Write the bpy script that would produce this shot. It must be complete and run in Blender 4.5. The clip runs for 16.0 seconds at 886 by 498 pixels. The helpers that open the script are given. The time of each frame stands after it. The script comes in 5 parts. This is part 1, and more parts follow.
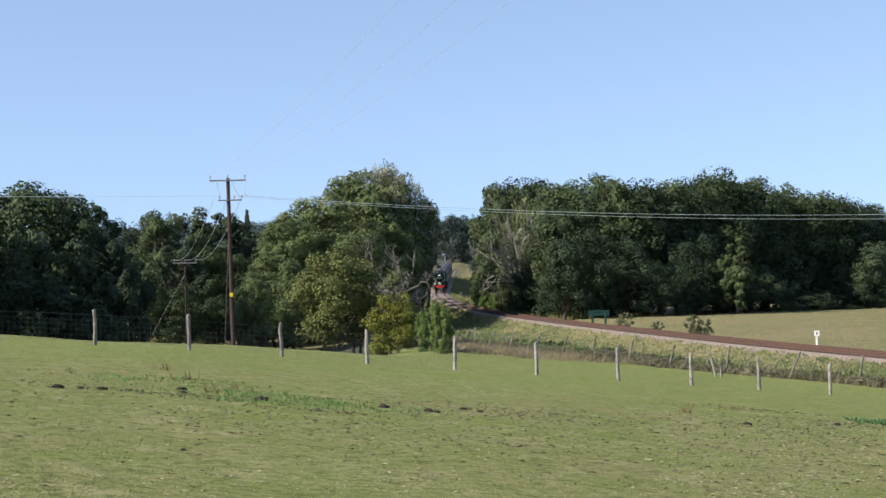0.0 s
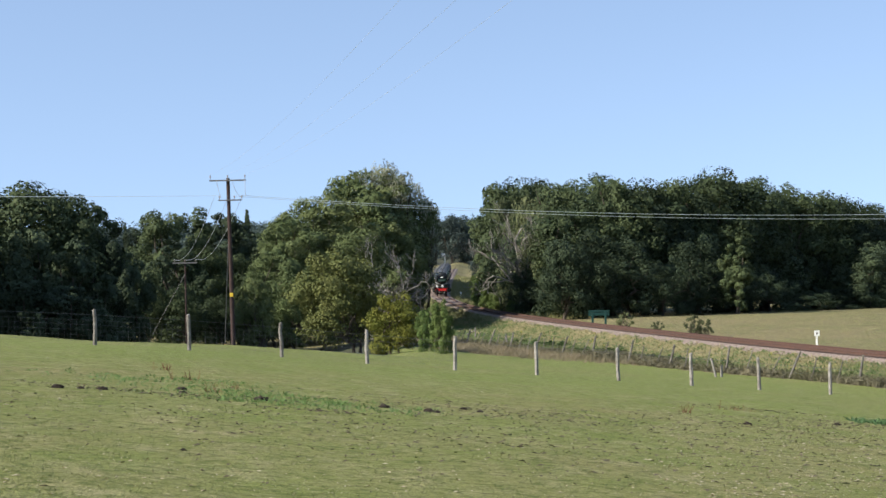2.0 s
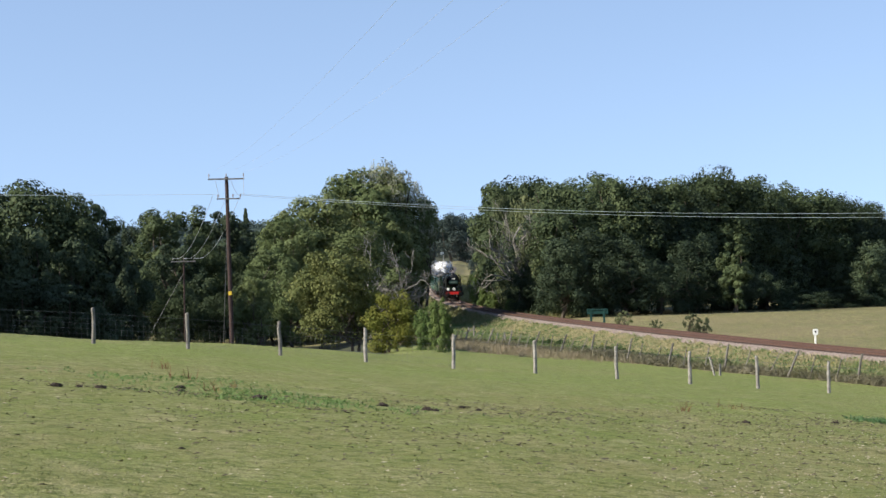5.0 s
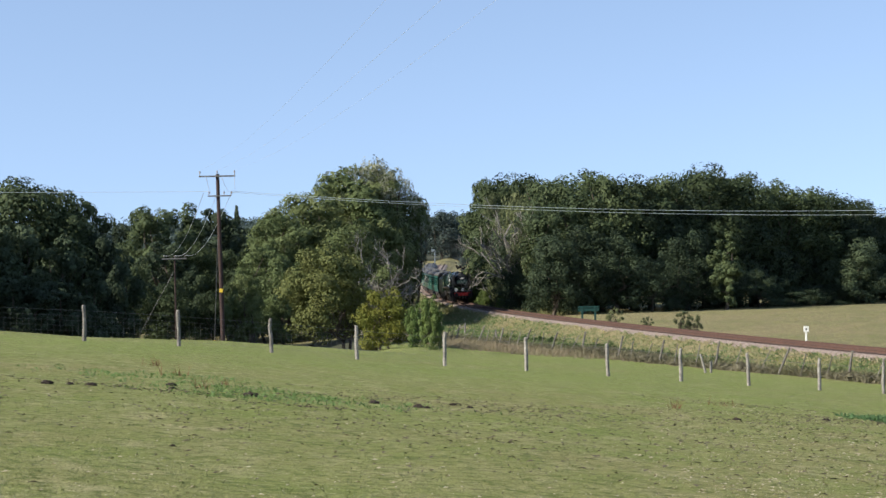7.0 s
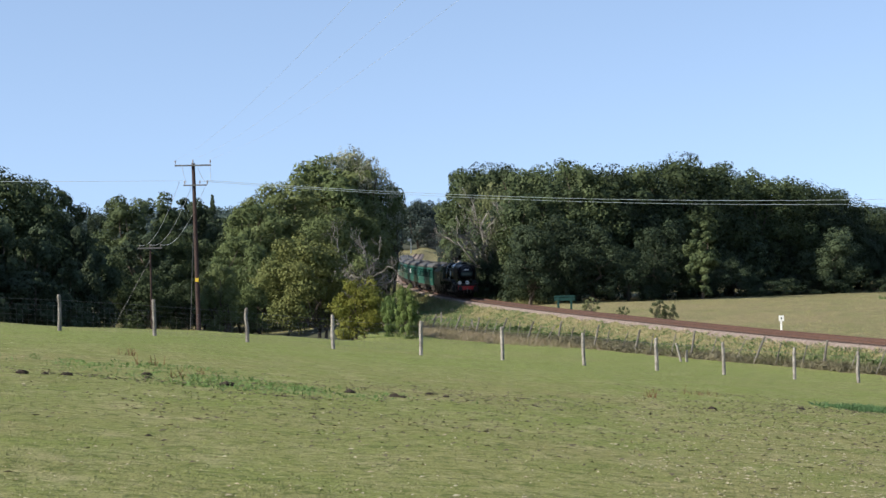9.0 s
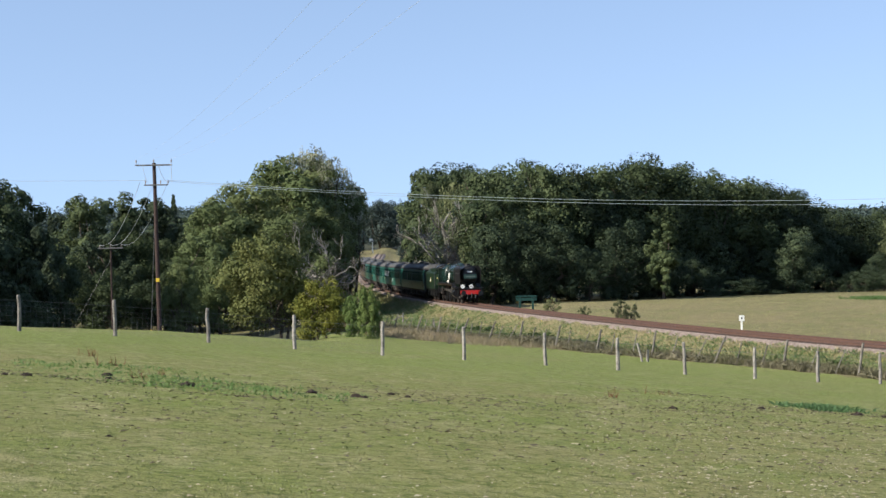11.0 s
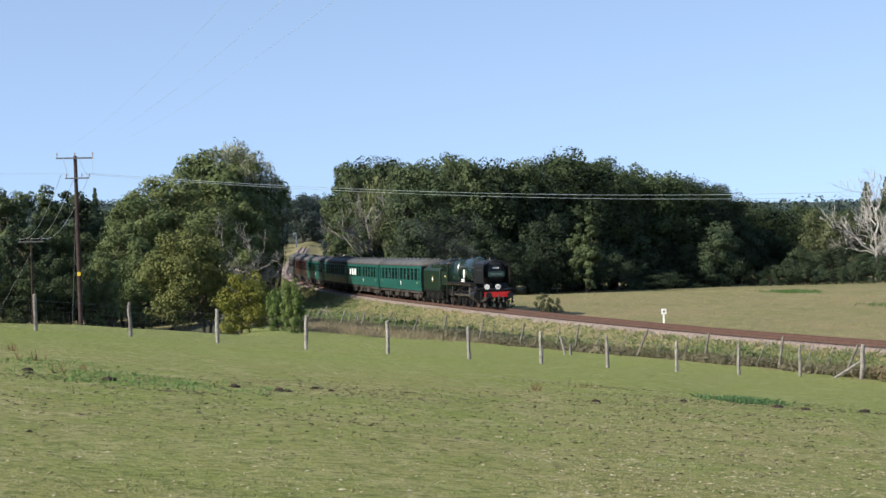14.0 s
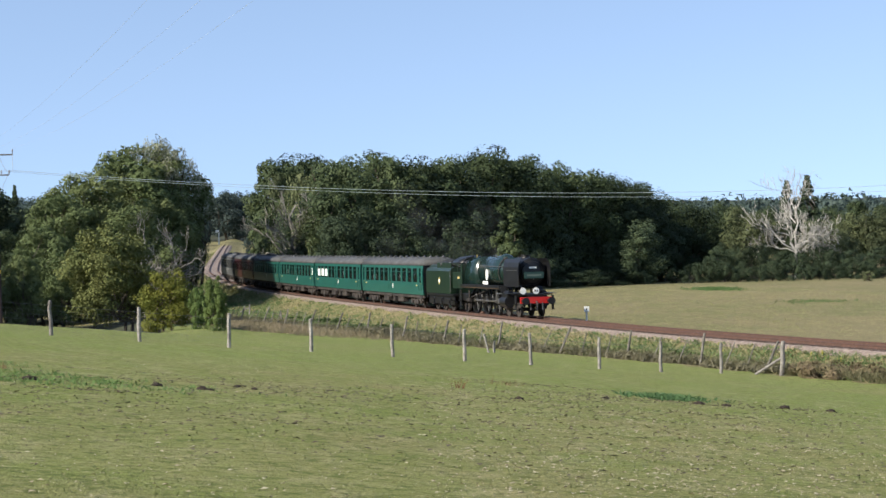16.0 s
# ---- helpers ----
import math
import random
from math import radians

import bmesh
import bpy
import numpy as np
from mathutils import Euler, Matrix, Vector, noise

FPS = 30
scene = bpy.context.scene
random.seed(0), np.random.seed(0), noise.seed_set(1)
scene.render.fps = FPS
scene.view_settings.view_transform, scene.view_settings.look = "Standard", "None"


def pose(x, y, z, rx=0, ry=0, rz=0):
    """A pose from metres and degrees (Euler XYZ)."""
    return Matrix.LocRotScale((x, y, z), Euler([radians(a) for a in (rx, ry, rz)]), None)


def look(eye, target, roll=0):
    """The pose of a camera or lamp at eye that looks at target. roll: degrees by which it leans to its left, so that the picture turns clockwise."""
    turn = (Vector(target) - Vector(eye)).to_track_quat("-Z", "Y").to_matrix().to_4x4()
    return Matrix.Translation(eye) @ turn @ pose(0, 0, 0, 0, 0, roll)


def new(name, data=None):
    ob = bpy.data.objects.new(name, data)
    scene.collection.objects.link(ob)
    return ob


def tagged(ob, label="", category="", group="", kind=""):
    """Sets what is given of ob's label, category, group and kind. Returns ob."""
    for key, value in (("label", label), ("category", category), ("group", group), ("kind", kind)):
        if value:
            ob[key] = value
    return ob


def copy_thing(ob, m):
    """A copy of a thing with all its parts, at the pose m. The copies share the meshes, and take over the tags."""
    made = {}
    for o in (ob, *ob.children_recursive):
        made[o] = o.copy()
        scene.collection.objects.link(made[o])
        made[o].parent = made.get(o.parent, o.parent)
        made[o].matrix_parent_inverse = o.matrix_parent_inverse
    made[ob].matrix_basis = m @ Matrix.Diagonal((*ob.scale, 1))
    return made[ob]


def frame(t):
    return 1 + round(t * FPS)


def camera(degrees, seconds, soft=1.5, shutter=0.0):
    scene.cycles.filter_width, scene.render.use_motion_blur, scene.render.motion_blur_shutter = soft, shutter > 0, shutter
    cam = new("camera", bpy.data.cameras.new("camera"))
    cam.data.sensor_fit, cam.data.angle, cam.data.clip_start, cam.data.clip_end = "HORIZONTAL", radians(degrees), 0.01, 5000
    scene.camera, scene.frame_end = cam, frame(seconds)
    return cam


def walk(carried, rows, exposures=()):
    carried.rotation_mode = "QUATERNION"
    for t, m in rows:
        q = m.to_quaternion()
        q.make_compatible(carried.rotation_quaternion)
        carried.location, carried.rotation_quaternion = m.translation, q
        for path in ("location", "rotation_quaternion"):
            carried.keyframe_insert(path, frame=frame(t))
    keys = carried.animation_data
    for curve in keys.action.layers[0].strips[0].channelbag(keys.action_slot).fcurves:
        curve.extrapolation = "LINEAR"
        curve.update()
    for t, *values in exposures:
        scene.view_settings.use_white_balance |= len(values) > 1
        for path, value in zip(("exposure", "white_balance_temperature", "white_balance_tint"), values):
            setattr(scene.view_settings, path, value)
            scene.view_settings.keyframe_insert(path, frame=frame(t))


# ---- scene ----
LENS = 28.4
EYE = (0.0, 0.0, 4.9)
cam = camera(LENS, 16.0)
# seconds, turn to the right, tilt up, lean; the tripod stands still
PAN = [
    (0.0, 0.0, 0.681, -1.21), (1.0, 0.0, 0.682, -1.21), (2.0, -0.001, 0.680, -1.21), (2.5, -0.002, 0.677, -1.21),
    (3.0, 0.0, 0.674, -1.21), (3.5, 0.006, 0.665, -1.21), (4.0, 0.008, 0.649, -1.21), (5.2, 0.05, 0.63, -1.21), (6.5, 0.166, 0.603, -1.21),
    (7.0, 0.331, 0.536, -1.205), (7.5, 0.378, 0.452, -1.205), (8.0, 0.410, 0.330, -1.21), (8.5, 0.436, 0.209, -1.21),
    (9.0, 1.102, 0.173, -1.204), (11.5, 2.469, 0.150, -1.19), (12.0, 2.745, 0.149, -1.185), (12.5, 3.316, 0.132, -1.187),
    (13.0, 3.898, 0.095, -1.187), (13.5, 4.379, 0.005, -1.183), (14.0, 4.842, -0.106, -1.183), (14.5, 5.338, -0.189, -1.178),
    (15.0, 5.898, -0.226, -1.175), (15.5, 6.592, -0.250, -1.173), (16.0, 7.341, -0.232, -1.175),
]
walk(cam, [(t, pose(*EYE, 90 + tilt, 0, -turn) @ pose(0, 0, 0, 0, 0, lean)) for t, turn, tilt, lean in PAN])

# ---- light: clear late-summer sky, sun behind and to the left of the tripod ----
SUN_FROM, SUN_UP = 204.0, 30.5      # degrees: where the sun stands, counted from +x over +y; its height
world = bpy.data.worlds.new("sky")
scene.world = world
world.use_nodes = True
wn, wl = world.node_tree.nodes, world.node_tree.links
sky = wn.new("ShaderNodeTexSky")
sky.sky_type, sky.sun_disc = "NISHITA", False
sky.sun_elevation, sky.sun_rotation = radians(SUN_UP), radians(90 - SUN_FROM)
sky.air_density, sky.dust_density, sky.ozone_density, sky.altitude = 1.0, 0.3, 1.6, 60
tint = wn.new("ShaderNodeMix")      # a cleaner blue than the model's hazy horizon
tint.data_type, tint.blend_type = "RGBA", "MULTIPLY"
tint.inputs["Factor"].default_value = 1.0
tint.inputs["B"].default_value = (1.11, 1.0, 0.935, 1)
lift, where = wn.new("ShaderNodeVectorMath"), wn.new("ShaderNodeTexCoord")
lift.operation = "ADD"
lift.inputs[1].default_value = (0, 0, 0.25)
wl.new(where.outputs["Generated"], lift.inputs[0])
wl.new(lift.outputs[0], sky.inputs["Vector"])
wl.new(sky.outputs[0], tint.inputs["A"])
wl.new(tint.outputs["Result"], wn["Background"].inputs[0])
wn["Background"].inputs[1].default_value = 0.167
sun = new("sun", bpy.data.lights.new("sun", "SUN"))
sun.data.energy, sun.data.angle, sun.data.color = 5.0, radians(0.53), (1.0, 0.935, 0.80)
a, e = radians(SUN_FROM), radians(SUN_UP)
sun.matrix_world = look((math.cos(a) * math.cos(e) * 80, math.sin(a) * math.cos(e) * 80, math.sin(e) * 80), (0, 0, 0))
scene.view_settings.exposure = 0.72

# ---- materials ----
def material(name, base, rough=0.7, metal=0.0, other=None, scale=4.0, fine=0.0, bump=0.0, bump_scale=30.0, per=0.0, specular=0.3, third=None, third_scale=0.3):
    """A node material: base and other mixed by noise at a large and a fine scale, bump, and a spread of value per object."""
    m = bpy.data.materials.new(name)
    m.use_nodes = True
    n, l = m.node_tree.nodes, m.node_tree.links
    b = n["Principled BSDF"]
    b.inputs["Roughness"].default_value, b.inputs["Metallic"].default_value = rough, metal
    b.inputs["Specular IOR Level"].default_value = specular
    tc = n.new("ShaderNodeTexCoord")
    rgb = n.new("ShaderNodeRGB")
    rgb.outputs[0].default_value = (*base, 1)
    colour = rgb.outputs[0]

    def noise_mix(colour, to, size, low, high, detail=4):
        tex = n.new("ShaderNodeTexNoise")
        tex.inputs["Scale"].default_value, tex.inputs["Detail"].default_value = size, detail
        l.new(tc.outputs["Object"], tex.inputs["Vector"])
        ramp = n.new("ShaderNodeMapRange")
        ramp.inputs["From Min"].default_value, ramp.inputs["From Max"].default_value = low, high
        l.new(tex.outputs["Fac"], ramp.inputs["Value"])
        mix = n.new("ShaderNodeMix")
        mix.data_type = "RGBA"
        l.new(ramp.outputs[0], mix.inputs["Factor"])
        l.new(colour, mix.inputs["A"])
        mix.inputs["B"].default_value = (*to, 1)
        return mix.outputs["Result"]
    if other:
        colour = noise_mix(colour, other, scale, 0.35, 0.65)
        if fine:
            colour = noise_mix(colour, [c * 0.6 for c in other], fine, 0.5, 0.75)
    if third:
        colour = noise_mix(colour, third, third_scale, 0.48, 0.68)
    if per:
        info = n.new("ShaderNodeObjectInfo")
        hsv = n.new("ShaderNodeHueSaturation")
        r = n.new("ShaderNodeMapRange")
        r.inputs["To Min"].default_value, r.inputs["To Max"].default_value = 1 - per, 1 + per
        l.new(info.outputs["Random"], r.inputs["Value"])
        l.new(r.outputs[0], hsv.inputs["Value"])
        l.new(colour, hsv.inputs["Color"])
        colour = hsv.outputs[0]
    l.new(colour, b.inputs["Base Color"])
    if bump:
        tex = n.new("ShaderNodeTexNoise")
        tex.inputs["Scale"].default_value, tex.inputs["Detail"].default_value = bump_scale, 5
        l.new(tc.outputs["Object"], tex.inputs["Vector"])
        bp = n.new("ShaderNodeBump")
        bp.inputs["Strength"].default_value, bp.inputs["Distance"].default_value = bump, 0.05
        l.new(tex.outputs["Fac"], bp.inputs["Height"])
        l.new(bp.outputs[0], b.inputs["Normal"])
    return m


def leaf_material(name, base, other, through_light=0.13, spread=(0.6, 1.45)):
    """Foliage: two greens spread leaf by leaf and tree by tree, with light passing through the leaves."""
    m = bpy.data.materials.new(name)
    m.use_nodes = True
    n, l = m.node_tree.nodes, m.node_tree.links
    b = n["Principled BSDF"]
    b.inputs["Roughness"].default_value, b.inputs["Specular IOR Level"].default_value = 0.68, 0.16
    geo, info = n.new("ShaderNodeNewGeometry"), n.new("ShaderNodeObjectInfo")
    tc, tex = n.new("ShaderNodeTexCoord"), n.new("ShaderNodeTexNoise")
    tex.inputs["Scale"].default_value = 0.5
    l.new(tc.outputs["Object"], tex.inputs["Vector"])
    add = n.new("ShaderNodeMath")
    add.operation = "MULTIPLY_ADD"
    add.inputs[1].default_value = 0.3
    l.new(geo.outputs["Random Per Island"], add.inputs[0])
    sub = n.new("ShaderNodeMapRange")
    sub.inputs["From Min"].default_value, sub.inputs["From Max"].default_value = 0.38, 0.64
    sub.inputs["To Max"].default_value = 0.5
    l.new(tex.outputs["Fac"], sub.inputs["Value"])
    l.new(sub.outputs[0], add.inputs[2])
    mix = n.new("ShaderNodeMix")
    mix.data_type = "RGBA"
    mix.inputs["A"].default_value, mix.inputs["B"].default_value = (*base, 1), (*other, 1)
    l.new(add.outputs[0], mix.inputs["Factor"])
    hsv, r = n.new("ShaderNodeHueSaturation"), n.new("ShaderNodeMapRange")
    r.inputs["To Min"].default_value, r.inputs["To Max"].default_value = spread
    l.new(info.outputs["Random"], r.inputs["Value"])
    l.new(r.outputs[0], hsv.inputs["Value"])
    hue = n.new("ShaderNodeMapRange")              # the lighter trees are the yellower ones
    hue.inputs["To Min"].default_value, hue.inputs["To Max"].default_value = 0.512, 0.49
    l.new(info.outputs["Random"], hue.inputs["Value"])
    l.new(hue.outputs[0], hsv.inputs["Hue"])
    l.new(mix.outputs["Result"], hsv.inputs["Color"])
    l.new(hsv.outputs[0], b.inputs["Base Color"])
    tr, ms = n.new("ShaderNodeBsdfTranslucent"), n.new("ShaderNodeMixShader")
    l.new(hsv.outputs[0], tr.inputs["Color"])
    ms.inputs[0].default_value = through_light
    l.new(b.outputs[0], ms.inputs[1])
    l.new(tr.outputs[0], ms.inputs[2])
    l.new(ms.outputs[0], n["Material Output"].inputs["Surface"])
    return m


def paint(name, base, rough=0.35, wear=0.8):
    return material(name, base, rough, 0, [c * wear for c in base], 1.5, 9.0, 0.05, 12, specular=0.5)


def turf(name, greens, straw, soil, straw_at=0.60, soil_at=0.70, lush=None):
    """Grazed turf: broad patches, clumps, single tufts, bleached straw and crumbs of bare soil, each at its own scale."""
    m = bpy.data.materials.new(name)
    m.use_nodes = True
    n, l = m.node_tree.nodes, m.node_tree.links
    b = n["Principled BSDF"]
    b.inputs["Roughness"].default_value, b.inputs["Specular IOR Level"].default_value = 0.95, 0.08
    tc = n.new("ShaderNodeTexCoord")

    def grain(size, detail=3.0, stretch=(1, 1, 1)):
        mp, tex = n.new("ShaderNodeMapping"), n.new("ShaderNodeTexNoise")
        mp.inputs["Scale"].default_value = stretch
        tex.inputs["Scale"].default_value, tex.inputs["Detail"].default_value, tex.inputs["Roughness"].default_value = size, detail, 0.65
        l.new(tc.outputs["Object"], mp.inputs["Vector"])
        l.new(mp.outputs[0], tex.inputs["Vector"])
        return tex.outputs["Fac"]

    def blend(under, over, fac, lo, hi, most=1.0):
        r, mix = n.new("ShaderNodeMapRange"), n.new("ShaderNodeMix")
        r.inputs["From Min"].default_value, r.inputs["From Max"].default_value, r.inputs["To Max"].default_value = lo, hi, most
        l.new(fac, r.inputs["Value"])
        mix.data_type = "RGBA"
        l.new(r.outputs[0], mix.inputs["Factor"])
        l.new(under, mix.inputs["A"])
        mix.inputs["B"].default_value = (*over, 1)
        return mix.outputs["Result"]
    rgb = n.new("ShaderNodeRGB")
    rgb.outputs[0].default_value = (*greens[0], 1)
    c = blend(rgb.outputs[0], greens[1], grain(0.06, 4, (1, 0.6, 1)), 0.4, 0.6)
    c = blend(c, greens[2], grain(0.5, 4, (1, 0.6, 1)), 0.42, 0.66, 0.8)
    c = blend(c, straw, grain(1.1, 5, (1, 0.7, 1)), 0.5, 0.7, 0.55)
    if lush:                                  # less grazed, greener towards the fence
        xyz, far, patch, both = n.new("ShaderNodeSeparateXYZ"), n.new("ShaderNodeMapRange"), n.new("ShaderNodeMapRange"), n.new("ShaderNodeMath")
        l.new(tc.outputs["Object"], xyz.inputs[0])
        far.inputs["From Min"].default_value, far.inputs["From Max"].default_value = 38, 56
        l.new(xyz.outputs["Y"], far.inputs["Value"])
        patch.inputs["From Min"].default_value, patch.inputs["From Max"].default_value = 0.3, 0.6
        l.new(grain(0.22, 4, (0.5, 1, 1)), patch.inputs["Value"])
        both.operation = "MULTIPLY"
        l.new(far.outputs[0], both.inputs[0])
        l.new(patch.outputs[0], both.inputs[1])
        c = blend(c, lush, both.outputs[0], 0.0, 1.0, 0.6)
    c = blend(c, [g * 0.5 for g in greens[2]], grain(5, 5), 0.48, 0.64, 0.85)
    c = blend(c, straw, grain(11, 5, (0.6, 1, 1)), straw_at - 0.04, straw_at + 0.04, 0.8)
    c = blend(c, soil, grain(4.5, 8, (0.7, 1, 1)), soil_at - 0.08, soil_at, 0.8)
    c = blend(c, [g * 0.4 for g in greens[0]], grain(34, 5), 0.5, 0.62, 0.85)
    l.new(c, b.inputs["Base Color"])
    bp = n.new("ShaderNodeBump")
    bp.inputs["Strength"].default_value, bp.inputs["Distance"].default_value = 0.8, 0.06
    l.new(grain(16, 5), bp.inputs["Height"])
    l.new(bp.outputs[0], b.inputs["Normal"])
    return m


PASTURE = turf("pasture", ((0.225, 0.25, 0.08), (0.265, 0.24, 0.102), (0.188, 0.235, 0.057)), (0.44, 0.38, 0.22), (0.085, 0.068, 0.048), straw_at=0.63, lush=(0.225, 0.275, 0.075))
ROUGH = turf("rough_grass", ((0.235, 0.208, 0.105), (0.155, 0.172, 0.065), (0.275, 0.228, 0.125)), (0.36, 0.29, 0.17), (0.13, 0.11, 0.07))
# leaf litter, with the shade under trees put into its dark colour
FOREST_SHADED = material("forest_floor_shaded", (0.045, 0.042, 0.024), 0.95, 0, (0.06, 0.066, 0.03), 0.3, 2.5, 0.6, 6)
OAK = leaf_material("oak_leaves", (0.024, 0.039, 0.018), (0.080, 0.103, 0.044))
OAK_DARK = leaf_material("dark_leaves", (0.020, 0.033, 0.019), (0.065, 0.088, 0.045))
WILLOW = leaf_material("willow_leaves", (0.072, 0.098, 0.036), (0.14, 0.165, 0.068), spread=(0.92, 1.14))
THORN = leaf_material("thorn_leaves", (0.072, 0.092, 0.03), (0.128, 0.138, 0.046), spread=(0.92, 1.14))
YELLOW = leaf_material("yellow_leaves", (0.108, 0.124, 0.022), (0.188, 0.17, 0.034), spread=(0.92, 1.14))
FRESH = leaf_material("fresh_leaves", (0.07, 0.112, 0.03), (0.125, 0.162, 0.05), spread=(0.92, 1.14))
SILVER = leaf_material("silver_leaves", (0.14, 0.15, 0.10), (0.24, 0.25, 0.185))
OLIVE = leaf_material("olive_leaves", (0.075, 0.092, 0.042), (0.15, 0.165, 0.08))
# distance haze is put into these leaf colours as a paler blue-green
FAR_HAZED = leaf_material("far_leaves_hazed", (0.048, 0.070, 0.062), (0.066, 0.09, 0.078))
BARK = material("bark", (0.11, 0.09, 0.07), 0.95, 0, (0.06, 0.05, 0.04), 3, 14, 0.8, 12)
DEADWOOD = material("dead_wood", (0.30, 0.28, 0.25), 0.9, 0, (0.2, 0.18, 0.16), 2, 10, 0.5, 14)
POST = material("weathered_post", (0.29, 0.27, 0.245), 0.9, 0, (0.17, 0.155, 0.14), 5, 30, 0.6, 40, per=0.2)
WIRE = material("galvanised_wire", (0.14, 0.14, 0.14), 0.5, 0.6)
CABLE = material("cable", (0.5, 0.56, 0.56), 0.4, 0.3)
THIN = material("thin_cable", (0.4, 0.43, 0.47), 0.5, 0.3)
CREOSOTE = material("creosoted_pole", (0.055, 0.034, 0.03), 0.85, 0, (0.035, 0.022, 0.02), 2, 12, 0.4, 25)
GALV = material("galvanised_steel", (0.17, 0.165, 0.16), 0.6, 0.4, (0.1, 0.1, 0.1), 6)
PORCELAIN = material("porcelain", (0.2, 0.17, 0.15), 0.3)
YELLOW_PLATE = material("yellow_plate", (0.6, 0.42, 0.04), 0.5)
WHITE = material("white_paint", (0.78, 0.78, 0.75), 0.5, 0, (0.66, 0.65, 0.6), 6)
BLACK_MARK = material("black_lettering", (0.03, 0.03, 0.03), 0.6)
RAIL = material("rusty_rail", (0.115, 0.062, 0.047), 0.75, 0.1, (0.075, 0.045, 0.036), 5, 25)
SLEEPER = material("sleeper", (0.10, 0.072, 0.06), 0.95, 0, (0.08, 0.055, 0.045), 3, 20, 0.5, 30, per=0.2)
BALLAST = material("ballast", (0.30, 0.24, 0.205), 0.95, 0, (0.16, 0.12, 0.10), 5, 16, 1.0, 14)
GREEN_FRAME = paint("green_frame", (0.006, 0.048, 0.038), 0.5)
EARTH = material("turned_earth", (0.055, 0.04, 0.03), 0.95, 0, (0.03, 0.022, 0.018), 8, 40, 1.0, 30)
STONE_WHITE = material("pale_flint", (0.50, 0.44, 0.31), 0.8, 0, (0.36, 0.29, 0.19), 3)


# ---- mesh helpers ----
def part(name, bm, mat, parent=None, label="", smooth=False):
    """Links a bmesh as one mesh object, under a thing or part when given."""
    me = bpy.data.meshes.new(name)
    bm.to_mesh(me)
    bm.free()
    for m in (mat if isinstance(mat, (list, tuple)) else [mat]):
        me.materials.append(m)
    if smooth:
        me.polygons.foreach_set("use_smooth", [True] * len(me.polygons))
    ob = new(name, me)
    if parent:
        ob.parent = parent
    if label:
        ob["label"] = label
    return ob


def again(name, ob, m, parent):
    """The same mesh once more as an object of its own."""
    o = new(name, ob.data)
    o.parent = parent
    o.matrix_basis = m
    return o


def box(bm, x, y, z, sx, sy, sz, bevel=0.0, turn=None, mat=0):
    """A box with its centre at x, y, z."""
    made = bmesh.ops.create_cube(bm, size=1, matrix=Matrix.Translation((x, y, z)) @ (turn or Matrix()) @ Matrix.Diagonal((sx, sy, sz, 1)))
    faces = {f for v in made["verts"] for f in v.link_faces}
    for f in faces:
        f.material_index = mat
    if bevel:
        edges = list({e for v in made["verts"] for e in v.link_edges})
        bmesh.ops.bevel(bm, geom=edges, offset=bevel, segments=2, affect="EDGES", profile=0.5)
    return bm


def rod(bm, p, q, r, r2=None, sides=8, mat=0, caps=True):
    """A round bar from p to q."""
    p, q = Vector(p), Vector(q)
    d = q - p
    if d.length < 1e-5:
        return bm
    m = Matrix.Translation((p + q) / 2) @ d.to_track_quat("Z", "Y").to_matrix().to_4x4()
    made = bmesh.ops.create_cone(bm, cap_ends=caps, segments=sides, radius1=r, radius2=r if r2 is None else r2, depth=d.length, matrix=m)
    for f in {f for v in made["verts"] for f in v.link_faces}:
        f.material_index = mat
    return bm


def loft(bm, rings, close=True, ends=True, mat=0):
    """Skins a row of rings of equal count."""
    vs = [[bm.verts.new(p) for p in ring] for ring in rings]
    n = len(vs[0])
    for a, b in zip(vs, vs[1:]):
        for i in range(n if close else n - 1):
            f = bm.faces.new((a[i], a[(i + 1) % n], b[(i + 1) % n], b[i]))
            f.material_index = mat
    if ends and close:
        for ring, flip in ((vs[0], True), (vs[-1], False)):
            f = bm.faces.new(list(reversed(ring)) if flip else ring)
            f.material_index = mat
    return bm


def smooth(lo, hi, x):
    x = min(1.0, max(0.0, (x - lo) / (hi - lo)))
    return x * x * (3 - 2 * x)


def empty(name, m=None):
    ob = new(name)
    ob.empty_display_size = 0.2
    if m is not None:
        ob.matrix_world = m
    return ob


# ---- the railway's line: x, y and rail height ----
LINE = [(63, -12, 0), (51.5, 18, 0), (40.2, 45, 0), (33.1, 62, 0), (28.7, 74.5, 0), (25.3, 85.6, 0), (23.1, 94, 0), (19.9, 109, 0), (17.3, 124.5, -0.04), (14.0, 146.5, -0.1),
        (12.35, 157.4, -0.12), (8.6, 184.5, -0.13), (6.0, 206, -0.09), (2.77, 238, 0.06), (1.28, 260, 0.21), (0.24, 281, 0.37), (-0.82, 315, 0.67), (0.27, 420, 2.4),
        (4.3, 650, 6.1), (9, 780, 6.6)]


